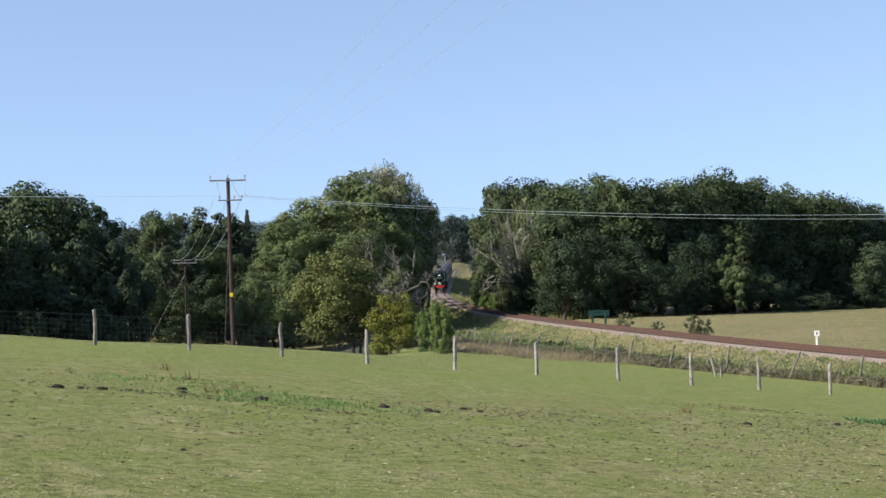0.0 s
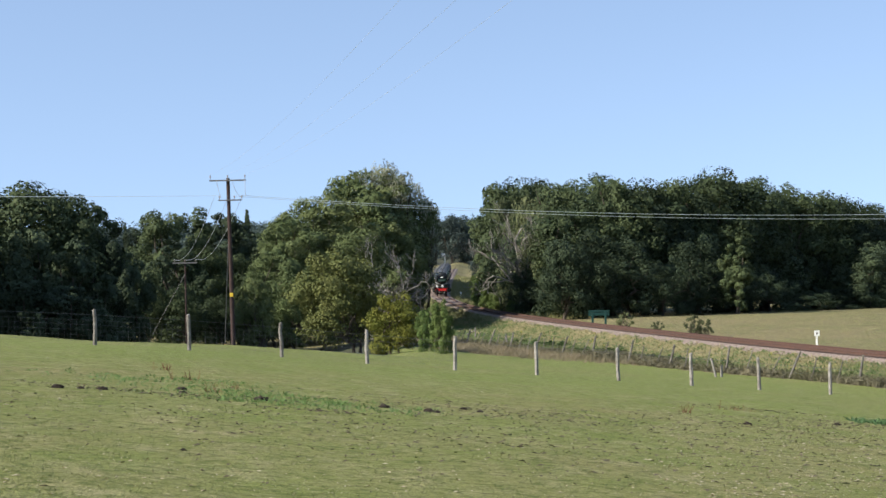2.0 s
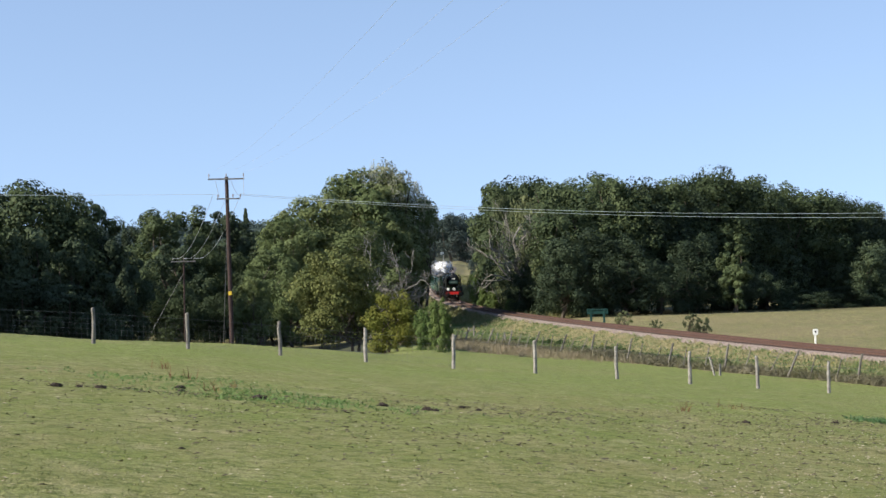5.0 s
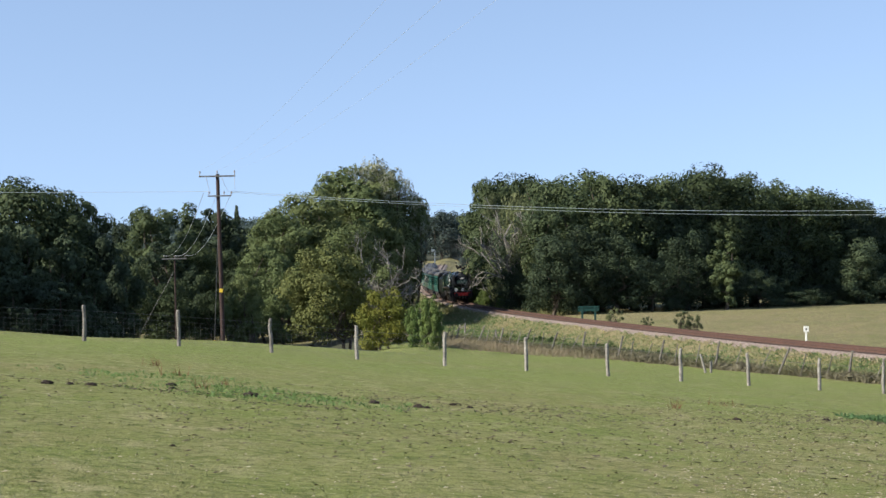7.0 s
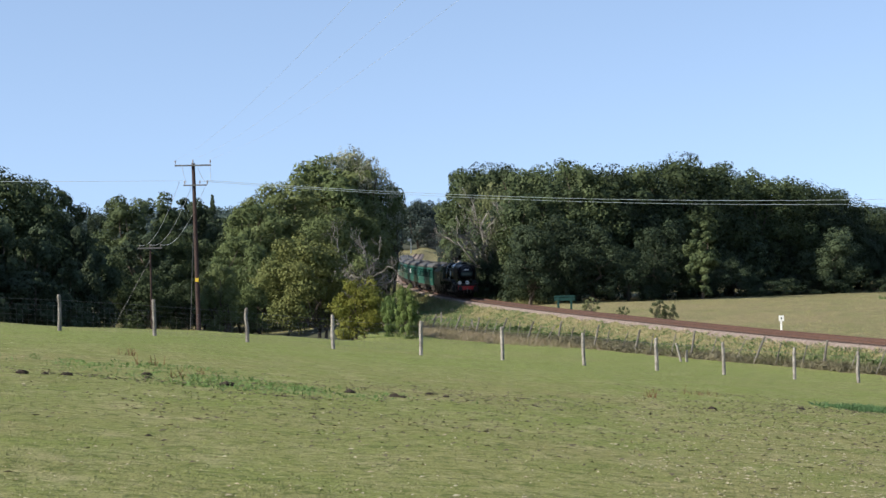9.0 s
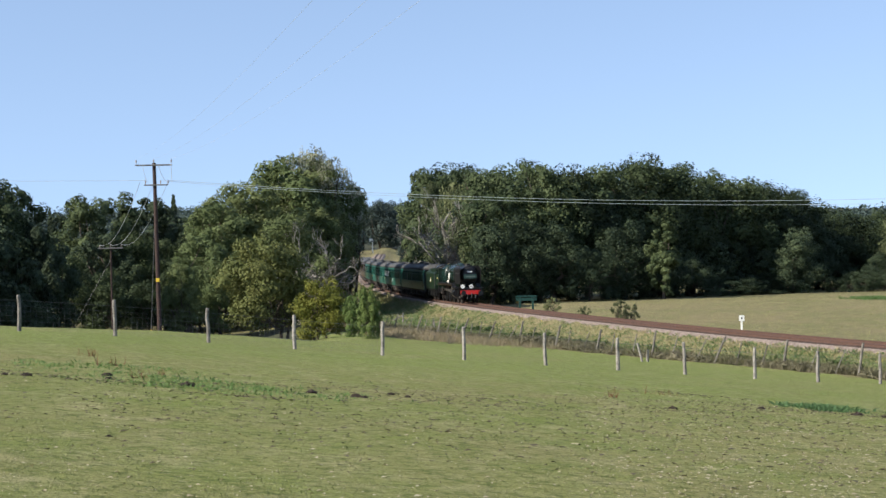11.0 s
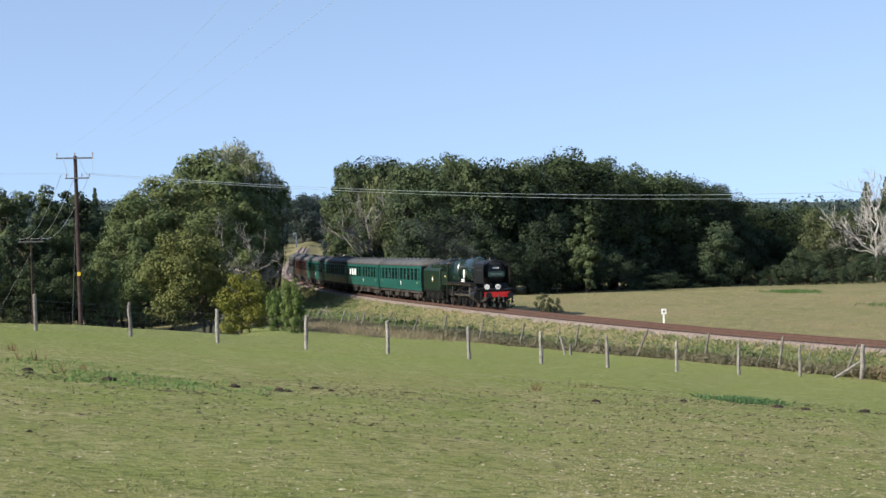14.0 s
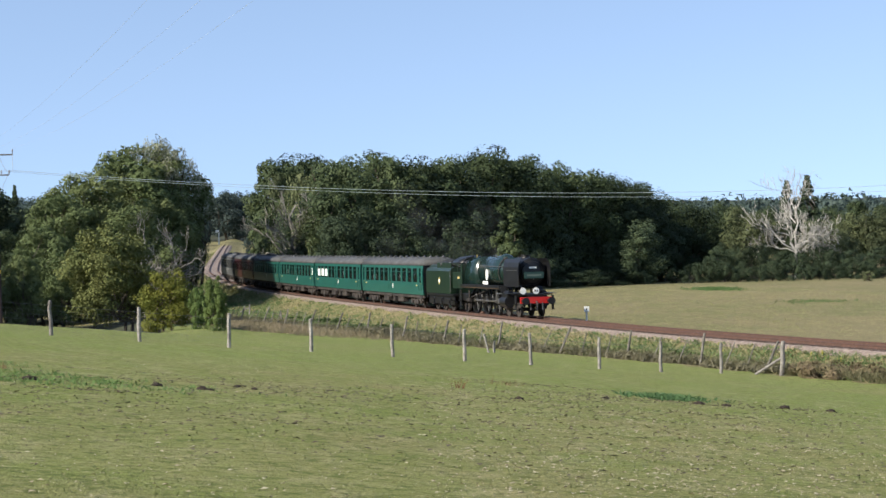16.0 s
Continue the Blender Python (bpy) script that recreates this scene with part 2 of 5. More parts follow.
def sample_line(step=0.5):
    pts = [Vector(p) for p in LINE]
    dense = []
    for i in range(len(pts) - 1):
        p0, p1, p2, p3 = pts[max(0, i - 1)], pts[i], pts[i + 1], pts[min(len(pts) - 1, i + 2)]
        m1, m2 = (p2 - p0), (p3 - p1)
        l1 = (p2 - p1).length
        m1, m2 = m1 / max(m1.length, 1e-6) * l1, m2 / max(m2.length, 1e-6) * l1
        for k in range(40):
            t = k / 40
            dense.append((2 * t**3 - 3 * t**2 + 1) * p1 + (t**3 - 2 * t**2 + t) * m1 + (-2 * t**3 + 3 * t**2) * p2 + (t**3 - t**2) * m2)
    dense = np.array([tuple(p) for p in dense])
    arc = np.concatenate([[0], np.cumsum(np.linalg.norm(np.diff(dense, axis=0), axis=1))])
    s = np.arange(0, arc[-1], step)
    out = np.stack([np.interp(s, arc, dense[:, i]) for i in range(3)], 1)
    ker = np.ones(41) / 41                       # eases the joints of the line
    pad = np.concatenate([out[:1].repeat(20, 0), out, out[-1:].repeat(20, 0)])
    out[20:-20] = np.stack([np.convolve(pad[:, i], ker, "valid") for i in range(3)], 1)[20:-20]
    return s, out


LINE_S, LINE_P = sample_line()


def on_line(s):
    """The place on the line s metres from its near end."""
    return Vector([float(np.interp(s, LINE_S, LINE_P[:, i])) for i in range(3)])


def off_line(x, y):
    """Distance to the line and the rail's height there."""
    d = (LINE_P[::4, 0] - x) ** 2 + (LINE_P[::4, 1] - y) ** 2
    k = int(d.argmin())
    return math.sqrt(d[k]), LINE_P[k * 4, 2], x - LINE_P[k * 4, 0]


# ---- ground ----
def ground_z(x, y):
    """The height of the land: the sloping pasture, the dip behind it, the railway bank, the field beyond and the far hills."""
    d, rail, side = off_line(x, y)
    field = 3.3 - 0.096 * x - 0.032 * y
    field = field if field > -0.5 else -0.5 - 0.9 * (1 - math.exp((field + 0.5) / 0.9))
    left = smooth(0, -14, x)
    near = field + 0.1 * smooth(0, -12, x) * smooth(30, 62, y) - left * smooth(69 + 11 * smooth(-14, -4, x), 118, y) * (field + 3.0) - 0.14 * smooth(76, 100, y) * smooth(10, 1, x) - 0.16 * smooth(-9, -15, x) * smooth(35, 58, y)
    beyond = -0.9 + 0.6 * smooth(110, 200, y) + 0.02 * noise.noise((x * 0.1, y * 0.1, 0))
    mid = smooth(-2, 8, side) if y > 0 else 0
    land = near * (1 - mid) + beyond * mid
    if y > 140:
        land = land * (1 - smooth(140, 260, y)) + (rail - 1.2) * smooth(140, 260, y)
    bank = rail - 0.28 - max(0.0, d - 1.8) * 0.42
    if bank > land - 0.6:
        h = max(-1.0, min(1.0, (bank - land) / 0.6))
        land = land + 0.6 * (h + 1) ** 2 / 4 if h < 1 else bank
    land += 30 * (1 - 0.45 * smooth(0.1, 0.3, x / max(y, 1))) * smooth(560, 1600, y) + 40 * smooth(1500, 3000, math.hypot(x, y))
    return land + 0.05 * noise.noise((x * 0.35, y * 0.35, 3)) * smooth(4, 14, math.hypot(x, y))


def axis(edges):
    out = []
    for lo, hi, step in edges:
        out += list(np.arange(lo, hi, step))
    return out + [edges[-1][1]]


def build_ground():
    xs = axis([(-3000, -600, 300), (-600, -150, 60), (-150, -44, 8), (-44, 56, 1.0), (56, 160, 8), (160, 600, 60), (600, 3000, 300)])
    ys = axis([(-600, -60, 60), (-60, 0, 6), (0, 100, 1.0), (100, 260, 2.0), (260, 520, 8), (520, 1700, 60), (1700, 4000, 300)])
    verts = [(x, y, ground_z(x, y)) for y in ys for x in xs]
    n = len(xs)
    faces = [(j * n + i, j * n + i + 1, (j + 1) * n + i + 1, (j + 1) * n + i) for j in range(len(ys) - 1) for i in range(n - 1)]
    me = bpy.data.meshes.new("ground")
    me.from_pydata(verts, [], faces)
    me.materials.append(PASTURE)
    me.materials.append(ROUGH)
    me.materials.append(FOREST_SHADED)
    idx = []
    for j in range(len(ys) - 1):
        for i in range(n - 1):
            x, y = xs[i] + 0.5, ys[j] + 0.5
            d, _, side = off_line(x, y)
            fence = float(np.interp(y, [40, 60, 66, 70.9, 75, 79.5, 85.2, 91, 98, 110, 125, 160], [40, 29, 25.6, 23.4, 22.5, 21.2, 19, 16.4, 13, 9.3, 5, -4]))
            # the hollow gets the dark litter too, its colour standing in for tree shade
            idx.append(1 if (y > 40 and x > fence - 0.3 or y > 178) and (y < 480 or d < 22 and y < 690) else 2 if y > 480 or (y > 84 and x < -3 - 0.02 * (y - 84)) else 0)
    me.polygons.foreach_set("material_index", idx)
    me.polygons.foreach_set("use_smooth", [True] * len(faces))
    return tagged(new("ground", me), "sloping cropped green pasture with dry grassy railway bank", "ground", kind="structure")


build_ground()


def build_track():
    track = tagged(empty("railway_track"), "single rusty railway line on pale brown ballast, curving", "railway track", kind="structure")
    rows = [(Vector(LINE_P[i]), Vector(LINE_P[min(i + 1, len(LINE_P) - 1)]) - Vector(LINE_P[max(i - 1, 0)])) for i in range(0, len(LINE_P), 3)]
    frames = [(p, Vector((d.y, -d.x, 0)).normalized()) for p, d in rows]
    bm = bmesh.new()
    loft(bm, [[p + n * x + Vector((0, 0, z)) for x, z in ((-2.3, -0.75), (-1.95, -0.42), (-1.45, -0.185), (1.45, -0.185), (1.95, -0.42), (2.3, -0.75))] for p, n in frames], close=False)
    part("ballast", bm, BALLAST, track, "brown stone ballast")
    for side in (-0.7525, 0.7525):
        bm = bmesh.new()
        prof = [(-0.07, -0.16), (-0.07, -0.14), (-0.012, -0.125), (-0.012, -0.04), (-0.036, -0.03), (-0.036, 0), (0.036, 0), (0.036, -0.03), (0.012, -0.04), (0.012, -0.125), (0.07, -0.14), (0.07, -0.16)]
        loft(bm, [[p + n * (side + x) + Vector((0, 0, z)) for x, z in prof] for p, n in frames])
        part("rail", bm, RAIL, track, "rust-brown steel rail")
    bm = bmesh.new()
    box(bm, 0, 0, -0.225, 2.6, 0.25, 0.13, 0.015)
    first = part("sleeper", bm, SLEEPER, track)
    s0, count = 60.0, 0
    while count < 290:
        s = s0 + count * 0.72
        p, q = on_line(s), on_line(s + 0.4)
        m = Matrix.Translation(p) @ (q - p).to_track_quat("Y", "Z").to_matrix().to_4x4()
        if count == 0:
            first.matrix_basis = m
        else:
            again("sleeper", first, m, track)
        count += 1


build_track()


# ---- trees ----
def leaves(lobes, count, size, rng, shell=0.55, stretch=1.0, droop=0.0, twigs=9):
    """Corners of many small leaf sprays: every lobe carries smaller tufts, and the sprays lie over the tufts' outer shells."""
    big = np.array(lobes)
    if twigs:
        d = rng.normal(size=(len(big), twigs, 3)) + np.array([0, 0, 0.25])
        d /= np.linalg.norm(d, axis=2)[:, :, None]
        r = big[:, None, 3] * (0.34 + 0.22 * rng.random((len(big), twigs)))
        mid = big[:, None, :3] + d * (big[:, None, 3] * (0.55 + 0.4 * rng.random((len(big), twigs))))[:, :, None] * np.array([1, 1, 0.85])
        out = np.concatenate([d.reshape(-1, 3), np.zeros((len(big), 3))])
        small = np.concatenate([np.concatenate([mid.reshape(-1, 3), r.reshape(-1, 1)], 1), big * np.array([1, 1, 1, 0.8])])
    else:
        small, out = big, np.zeros((len(big), 3))
    weights = small[:, 3] ** 2
    pick = rng.choice(len(small), count, p=weights / weights.sum())
    L, O = small[pick], out[pick]
    d = rng.normal(size=(count, 3)) + O * 0.6
    d /= np.linalg.norm(d, axis=1)[:, None]
    r = shell + (1 - shell) * rng.random(count) ** 0.5 + 0.15 * np.abs(rng.normal(size=count)) * (rng.random(count) < 0.25)
    centre = L[:, :3] + d * (L[:, 3] * r)[:, None] * np.array([1, 1, 0.85])
    nrm = 0.8 * d + O * 0.6 + 0.42 * rng.normal(size=(count, 3)) + np.array([0, 0, 0.2])
    nrm /= np.linalg.norm(nrm, axis=1)[:, None]
    u = np.cross(nrm, rng.normal(size=(count, 3)))
    u[:, 2] -= droop
    u -= nrm * (u * nrm).sum(1)[:, None]
    u /= np.linalg.norm(u, axis=1)[:, None]
    v = np.cross(nrm, u)
    s = size * (0.6 + 0.9 * rng.random(count))[:, None]
    a, b = u * s * stretch, v * s / stretch
    return np.stack([centre - a * 0.9 + b * 0.5, centre - a * 0.2 - b * 1.1, centre + a * 1.1 + b * 0.5], 1).reshape(-1, 3)


def leaf_mesh(name, points, mat, corners=3):
    me = bpy.data.meshes.new(name)
    n = len(points) // corners
    me.vertices.add(n * corners)
    me.vertices.foreach_set("co", np.asarray(points, dtype=np.float32).ravel())
    me.loops.add(n * corners)
    me.loops.foreach_set("vertex_index", np.arange(n * corners, dtype=np.int32))
    me.polygons.add(n)
    me.polygons.foreach_set("loop_start", np.arange(0, n * corners, corners, dtype=np.int32))
    me.update()
    me.validate()
    me.materials.append(mat)
    return me


def limb(bm, p, q, r, r2, rng, steps=4, wobble=0.12):
    """A bent tapered branch."""
    p, q = Vector(p), Vector(q)
    pts, ln = [p], (q - p).length
    for i in range(1, steps):
        pts.append(p.lerp(q, i / steps) + Vector(rng.normal(size=3)) * ln * wobble * 0.5)
    pts.append(q)
    for i in range(steps):
        rod(bm, pts[i], pts[i + 1], r + (r2 - r) * i / steps, r + (r2 - r) * (i + 1) / steps, 6, caps=False)
    return pts


def tree_mould(seed, height, width, mat, bark=BARK, crown_from=0.16, lobe_n=30, leaf_n=6500, leaf=0.26, shape="round", stretch=1.0, droop=0.0, lobe_r=0.17, stems=1, name="tree", core=0.3):
    """A tree at the origin: trunk with limbs, and a crown of leaf sprays over many lobes. Shapes: round, cone, tall."""
    rng = np.random.default_rng(seed)
    top = empty(name)
    lobes = []
    z0 = height * crown_from
    for i in range(lobe_n):
        az, h = rng.random() * 2 * math.pi, (i + rng.random()) / lobe_n
        if shape == "cone":
            reach = (1 - h) ** 0.8 * 0.95 + 0.05
        elif shape == "tall":
            reach = math.sin(math.pi * (0.12 + 0.8 * h)) ** 0.7
        else:
            reach = math.sin(math.pi * (0.22 + 0.7 * h)) ** 0.6
        rr = reach * width / 2 * (0.5 + 0.5 * rng.random() ** 0.5)
        lr = min(width, 8.5) * lobe_r * (0.7 + 0.6 * rng.random()) * (0.55 if shape == "cone" else 1) * (0.65 + 0.35 * reach)
        z = z0 + (height - z0 - lr * 0.7) * h
        lobes.append((math.cos(az) * max(0, rr - lr * 0.4), math.sin(az) * max(0, rr - lr * 0.4), z + lr * 0.3, lr))
    lobes.append((0, 0, height * 0.55, width * core))
    points = leaves(lobes, leaf_n, leaf, rng, stretch=stretch, droop=droop)
    crown = new("crown", leaf_mesh("crown", points, mat))
    crown.parent = top
    bm = bmesh.new()
    for k in range(stems):
        lean = Vector((rng.normal() * 0.06 * height, rng.normal() * 0.06 * height, 0)) * (1 if stems == 1 else 2.2)
        foot = Vector((0, 0, -0.6)) if stems == 1 else Vector((rng.normal() * width * 0.14, rng.normal() * width * 0.1, -0.6))
        r = height * 0.024 / (1 if stems == 1 else 1.4)
        fork = foot + lean * 0.5 + Vector((0, 0, height * (0.3 if stems == 1 else 0.22)))
        rod(bm, foot, foot + Vector((0, 0, 0.9)), r * 1.6, r * 1.1, 9, caps=False)
        limb(bm, foot + Vector((0, 0, 0.85)), fork, r * 1.1, r * 0.8, rng, 3, 0.06)
        for j in rng.choice(len(lobes) - 1, min(9, len(lobes) - 1), replace=False):
            limb(bm, fork, lobes[j][:3], r * 0.55, r * 0.1, rng)
    part("trunk", bm, bark, top)
    top["wide"] = width
    return top


def put(mould, x, y, height, width, turn, label, category="tree", group="", sink=0.1):
    """A copy of a mould that was made 10 m high, at the size given."""
    m = Matrix.Translation((x, y, ground_z(x, y) - sink)) @ Matrix.Rotation(turn, 4, "Z") @ Matrix.Diagonal((width / mould["wide"], width / mould["wide"], height / 10, 1))
    return tagged(copy_thing(mould, m), label, category, group)


def discard(mould):
    for o in (*mould.children_recursive, mould):
        bpy.data.objects.remove(o)


def place(px, depth):
    """x of a thing seen px to the right of the first view's middle, at that depth."""
    return (px - 784) / 3100 * depth


def level(px, py, depth):
    """The height that shows at (px, py) in the first view at that depth."""
    return EYE[2] + (478 - 0.0211 * (px - 784) - py) / 3100 * depth


def family(seed, mat, wides, each, **how):
    """Moulds of one kind in several proportions."""
    return [tree_mould(seed + 7 * k + i, 10, w, mat, **how) for k, w in enumerate(wides) for i in range(each)]


def grow(moulds, rows, label, category="tree", group="", spread=1.0, uneven=0):
    """Rows: px, top, half width, depth in the first view's terms, turned into places, heights and widths."""
    rng = random.Random(7)
    for i, (px, py, half, depth) in enumerate(rows):
        x = place(px, depth)
        py += rng.uniform(-1, 1) * uneven
        h = level(px, py, depth) - ground_z(x, depth)
        w = 2 * half * spread * depth / 3100 * 1.05
        miss = [abs(math.log(m["wide"] / 10 / (w / h))) for m in moulds]
        near = [m for m, d in zip(moulds, miss) if d < min(miss) + 1e-6]
        put(near[i % len(near)], x, depth, h * 0.975, w, rng.random() * 6.28, label, category, group)


def build_trees():
    oaks = family(10, OAK, (5.2, 7.2, 9.5), 2, crown_from=0.10, lobe_n=34, leaf_n=21000, leaf=0.086, lobe_r=0.19)
    darks = family(30, OAK_DARK, (5.5, 8.5, 13), 2, crown_from=0.05, lobe_n=28, leaf_n=16000, leaf=0.098, lobe_r=0.18)
    talls = family(40, OAK, (4.5, 6.5), 1, crown_from=0.06, lobe_n=34, leaf_n=13000, leaf=0.105, lobe_r=0.16, shape="tall")
    willows = family(50, WILLOW, (6.5, 10), 2, crown_from=0.12, lobe_n=46, leaf_n=25000, leaf=0.078, stretch=1.5, droop=0.2, lobe_r=0.15, stems=3)
    thorn = tree_mould(60, 10, 8.5, THORN, crown_from=0.24, lobe_n=36, leaf_n=22000, leaf=0.10, lobe_r=0.17, stems=2)
    yellow = tree_mould(61, 10, 9, YELLOW, crown_from=0.02, lobe_n=34, leaf_n=17000, leaf=0.12, lobe_r=0.17, stems=3, name="bush")
    fresh = tree_mould(62, 10, 10, FRESH, crown_from=0.0, lobe_n=26, leaf_n=12000, leaf=0.15, lobe_r=0.18, stems=3, name="bush")
    cone = tree_mould(63, 10, 4, OAK_DARK, crown_from=0.05, lobe_n=70, leaf_n=13000, leaf=0.09, shape="cone", name="conifer")
    wisp = tree_mould(55, 10, 6, SILVER, crown_from=0.55, lobe_n=20, leaf_n=3600, leaf=0.075, stretch=1.7, lobe_r=0.14)
    over = tree_mould(56, 10, 7, WILLOW, crown_from=0.6, lobe_n=26, leaf_n=13000, leaf=0.085, stretch=1.6, droop=0.4, lobe_r=0.16, stems=2)
    far = tree_mould(65, 10, 8, FAR_HAZED, crown_from=0.05, lobe_n=34, leaf_n=9000, leaf=0.13, lobe_r=0.18)
    pale = tree_mould(64, 10, 9, OLIVE, crown_from=0.05, lobe_n=30, leaf_n=12000, leaf=0.12, lobe_r=0.19)

    sapling = tree_mould(66, 10, 9, OLIVE, crown_from=0.05, lobe_n=22, leaf_n=2600, leaf=0.2, stretch=1.6, lobe_r=0.11, shape="tall", stems=4, core=0.08, name="bush")

    wood = "dark green broadleaf tree in full leaf at the wood's edge"
    # the oak wood beyond the line: back row against the sky, then the front rows
    grow(oaks, [(888, 325, 32, 258.0), (922, 320, 45, 244.0), (965, 316, 48, 229.0), (1015, 322, 45, 216.0), (1080, 308, 52, 203.0), (1140, 322, 48, 205.0), (1200, 317, 50, 208.0), (1265, 303, 55, 213.0), (1325, 315, 50, 217.0), (1385, 330, 48, 221.0), (1440, 340, 48, 224.0), (1495, 347, 50, 228.0), (1540, 362, 36, 231.0), (1620, 400, 50, 237.0), (1685, 395, 50, 243.0)], wood, group="oak wood", spread=1.6, uneven=0)
    grow(oaks[::-1], [(943, 328, 40, 246.0), (990, 326, 46, 232.0), (1048, 322, 48, 222.0), (1110, 322, 48, 215.0), (1170, 326, 48, 218.0), (1232, 316, 50, 222.0), (1295, 313, 50, 226.0), (1355, 330, 48, 230.0), (1412, 344, 48, 234.0), (1468, 350, 48, 238.0), (1520, 362, 44, 242.0), (1580, 385, 44, 246.0)], wood, group="oak wood", spread=1.6, uneven=0)
    grow(darks + talls, [(884, 385, 24, 245), (912, 375, 38, 234), (945, 385, 44, 220), (1000, 395, 48, 198), (1050, 380, 50, 201), (1105, 385, 50, 202), (1165, 375, 52, 204), (1225, 380, 52, 208), (1285, 375, 50, 212), (1345, 375, 52, 217), (1400, 385, 50, 220), (1455, 390, 52, 223), (1510, 392, 50, 227), (1555, 410, 40, 230), (1600, 425, 45, 238), (1655, 430, 45, 242)], wood, group="oak wood", spread=1.4, uneven=30)
    grow(darks, [(872, 462, 14, 239), (896, 470, 22, 230), (940, 455, 31, 211), (995, 470, 44, 189), (1050, 460, 46, 191), (1110, 470, 46, 192), (1170, 460, 46, 194), (1235, 465, 46, 199), (1300, 460, 44, 203), (1360, 470, 46, 208), (1420, 462, 46, 211), (1480, 470, 46, 215), (1535, 470, 44, 218), (1590, 475, 44, 231)], wood, group="oak wood", spread=1.3, uneven=55)
    grow([pale], [(900, 348, 34, 240), (940, 345, 40, 226), (908, 392, 26, 228), (950, 400, 34, 211), (884, 430, 18, 238), (985, 410, 38, 202)], "olive green broadleaf tree at the wood's edge", group="oak wood")
    grow(talls, [(1303, 412, 30, 196)], "dense tapering dark green tree among the oaks", "tree")
    # right of the wood
    grow([pale, oaks[1]], [(1735, 402, 45, 232), (1770, 412, 45, 236), (1880, 425, 50, 236), (1930, 414, 50, 240), (1990, 405, 50, 238), (2060, 398, 60, 240)], "mid-green broadleaf tree along the field hedge")
    grow(oaks, [(1720, 402, 40, 300), (1780, 406, 40, 310), (1850, 408, 45, 300), (1900, 404, 40, 320), (1950, 392, 30, 320), (2020, 394, 50, 320)], "distant rounded broadleaf tree behind the hedge")
    grow([cone], [(1820, 352, 34, 262), (1859, 342, 42, 262)], "tall dark conifer behind the dead tree", "conifer")
    grow(darks, [(1700, 470, 40, 222), (1760, 470, 40, 224), (1830, 480, 40, 226), (1890, 470, 44, 226), (1950, 480, 44, 226), (2020, 470, 50, 226)], "dark hedge tree at the field's far edge")
    grow(darks, [(px, 504 + 9 * math.sin(px), 23, 217) for px in range(1610, 2060, 30)], "low dark hedge bush at the field's far edge", "bush", "field hedge")
    # left of the line
    grow(oaks, [(15, 325, 75, 150), (-60, 322, 80, 150), (105, 338, 62, 152), (160, 352, 45, 156), (-140, 320, 80, 152), (60, 330, 62, 158)], "tall dark green broadleaf tree beyond the pasture, row continued unseen for shade", spread=1.55)
    # unseen trees left of the view, added to shade the foot of the row
    grow(oaks, [(-230, 318, 90, 140), (-330, 315, 90, 132), (-430, 310, 90, 126), (-270, 330, 90, 118), (-400, 330, 90, 112), (-120, 318, 66, 132)], "tall dark green broadleaf tree beyond the pasture, row continued unseen for shade", spread=1.5)
    grow(darks, [(40, 400, 60, 138), (120, 420, 55, 140), (190, 415, 45, 150), (235, 440, 40, 165), (-30, 420, 60, 138), (180, 480, 40, 142), (60, 490, 60, 134), (130, 500, 50, 136), (-20, 500, 60, 134)], "dark green tree in the hollow behind the fence")
    grow(oaks + darks, [(285, 374, 46, 195), (340, 371, 42, 200), (395, 372, 45, 205), (440, 392, 40, 215), (310, 430, 45, 180), (365, 440, 45, 182), (420, 450, 40, 185), (260, 470, 40, 172), (340, 500, 50, 172), (450, 480, 40, 180), (400, 520, 40, 172), (470, 440, 40, 200)], "dark green oak in the hollow", spread=1.25)
    grow([cone], [(438, 367, 22, 270), (222, 390, 14, 300)], "thin dark pine in the distance", "conifer")
    grow(darks, [(230, 402, 26, 290), (480, 392, 30, 300), (505, 395, 30, 300), (540, 400, 40, 300)], "small dark tree in the distance")
    # the willow clump and the bushes in front of it
    grow(willows, [(560, 345, 95, 188), (612, 313, 100, 194), (656, 298, 98, 198), (697, 304, 62, 203), (516, 385, 78, 182), (478, 440, 60, 170), (610, 400, 112, 184), (692, 392, 54, 190), (448, 492, 40, 162), (535, 470, 75, 168), (682, 348, 56, 206)],
         "large grey-green willow with several leaning stems", group="willow clump")
    grow([over], [(722, 336, 52, 204)], "large grey-green willow with several leaning stems", group="willow clump")
    grow([wisp], [(750, 345, 34, 208), (690, 284, 62, 199), (728, 318, 44, 203), (662, 288, 40, 196)], "grey-green willow with a thin wispy crown", group="willow clump")
    grow([thorn], [(592, 445, 80, 136)], "round dull yellow-green thorn tree in front of the willows", "tree")
    grow([yellow], [(696, 517, 50, 119)], "bright yellow-green rounded bush by the bank", "bush")
    grow([fresh], [(776, 530, 23, 108), (748, 545, 20, 116)], "fresh green leafy bush on the bank's foot", "bush")
    grow([fresh], [(846, 492, 14, 250), (836, 486, 9, 280), (860, 508, 15, 236), (874, 518, 15, 226), (905, 530, 14, 212)], "yellow-green shrub between line and wood", "bush")
    grow([sapling], [(1104, 550, 16, 156), (1225, 553, 16, 136), (1245, 562, 16, 137), (1160, 566, 12, 146), (1970, 520, 14, 200)], "small pale green sapling beside the line", "bush")
    # hidden behind the willows, added so that their shadow falls on the train
    grow(darks, [(690, 355, 54, 214), (696, 360, 50, 226), (705, 370, 46, 242), (715, 380, 40, 258), (726, 395, 34, 278)], "dark green tree hidden behind the willows, added to shade the line")
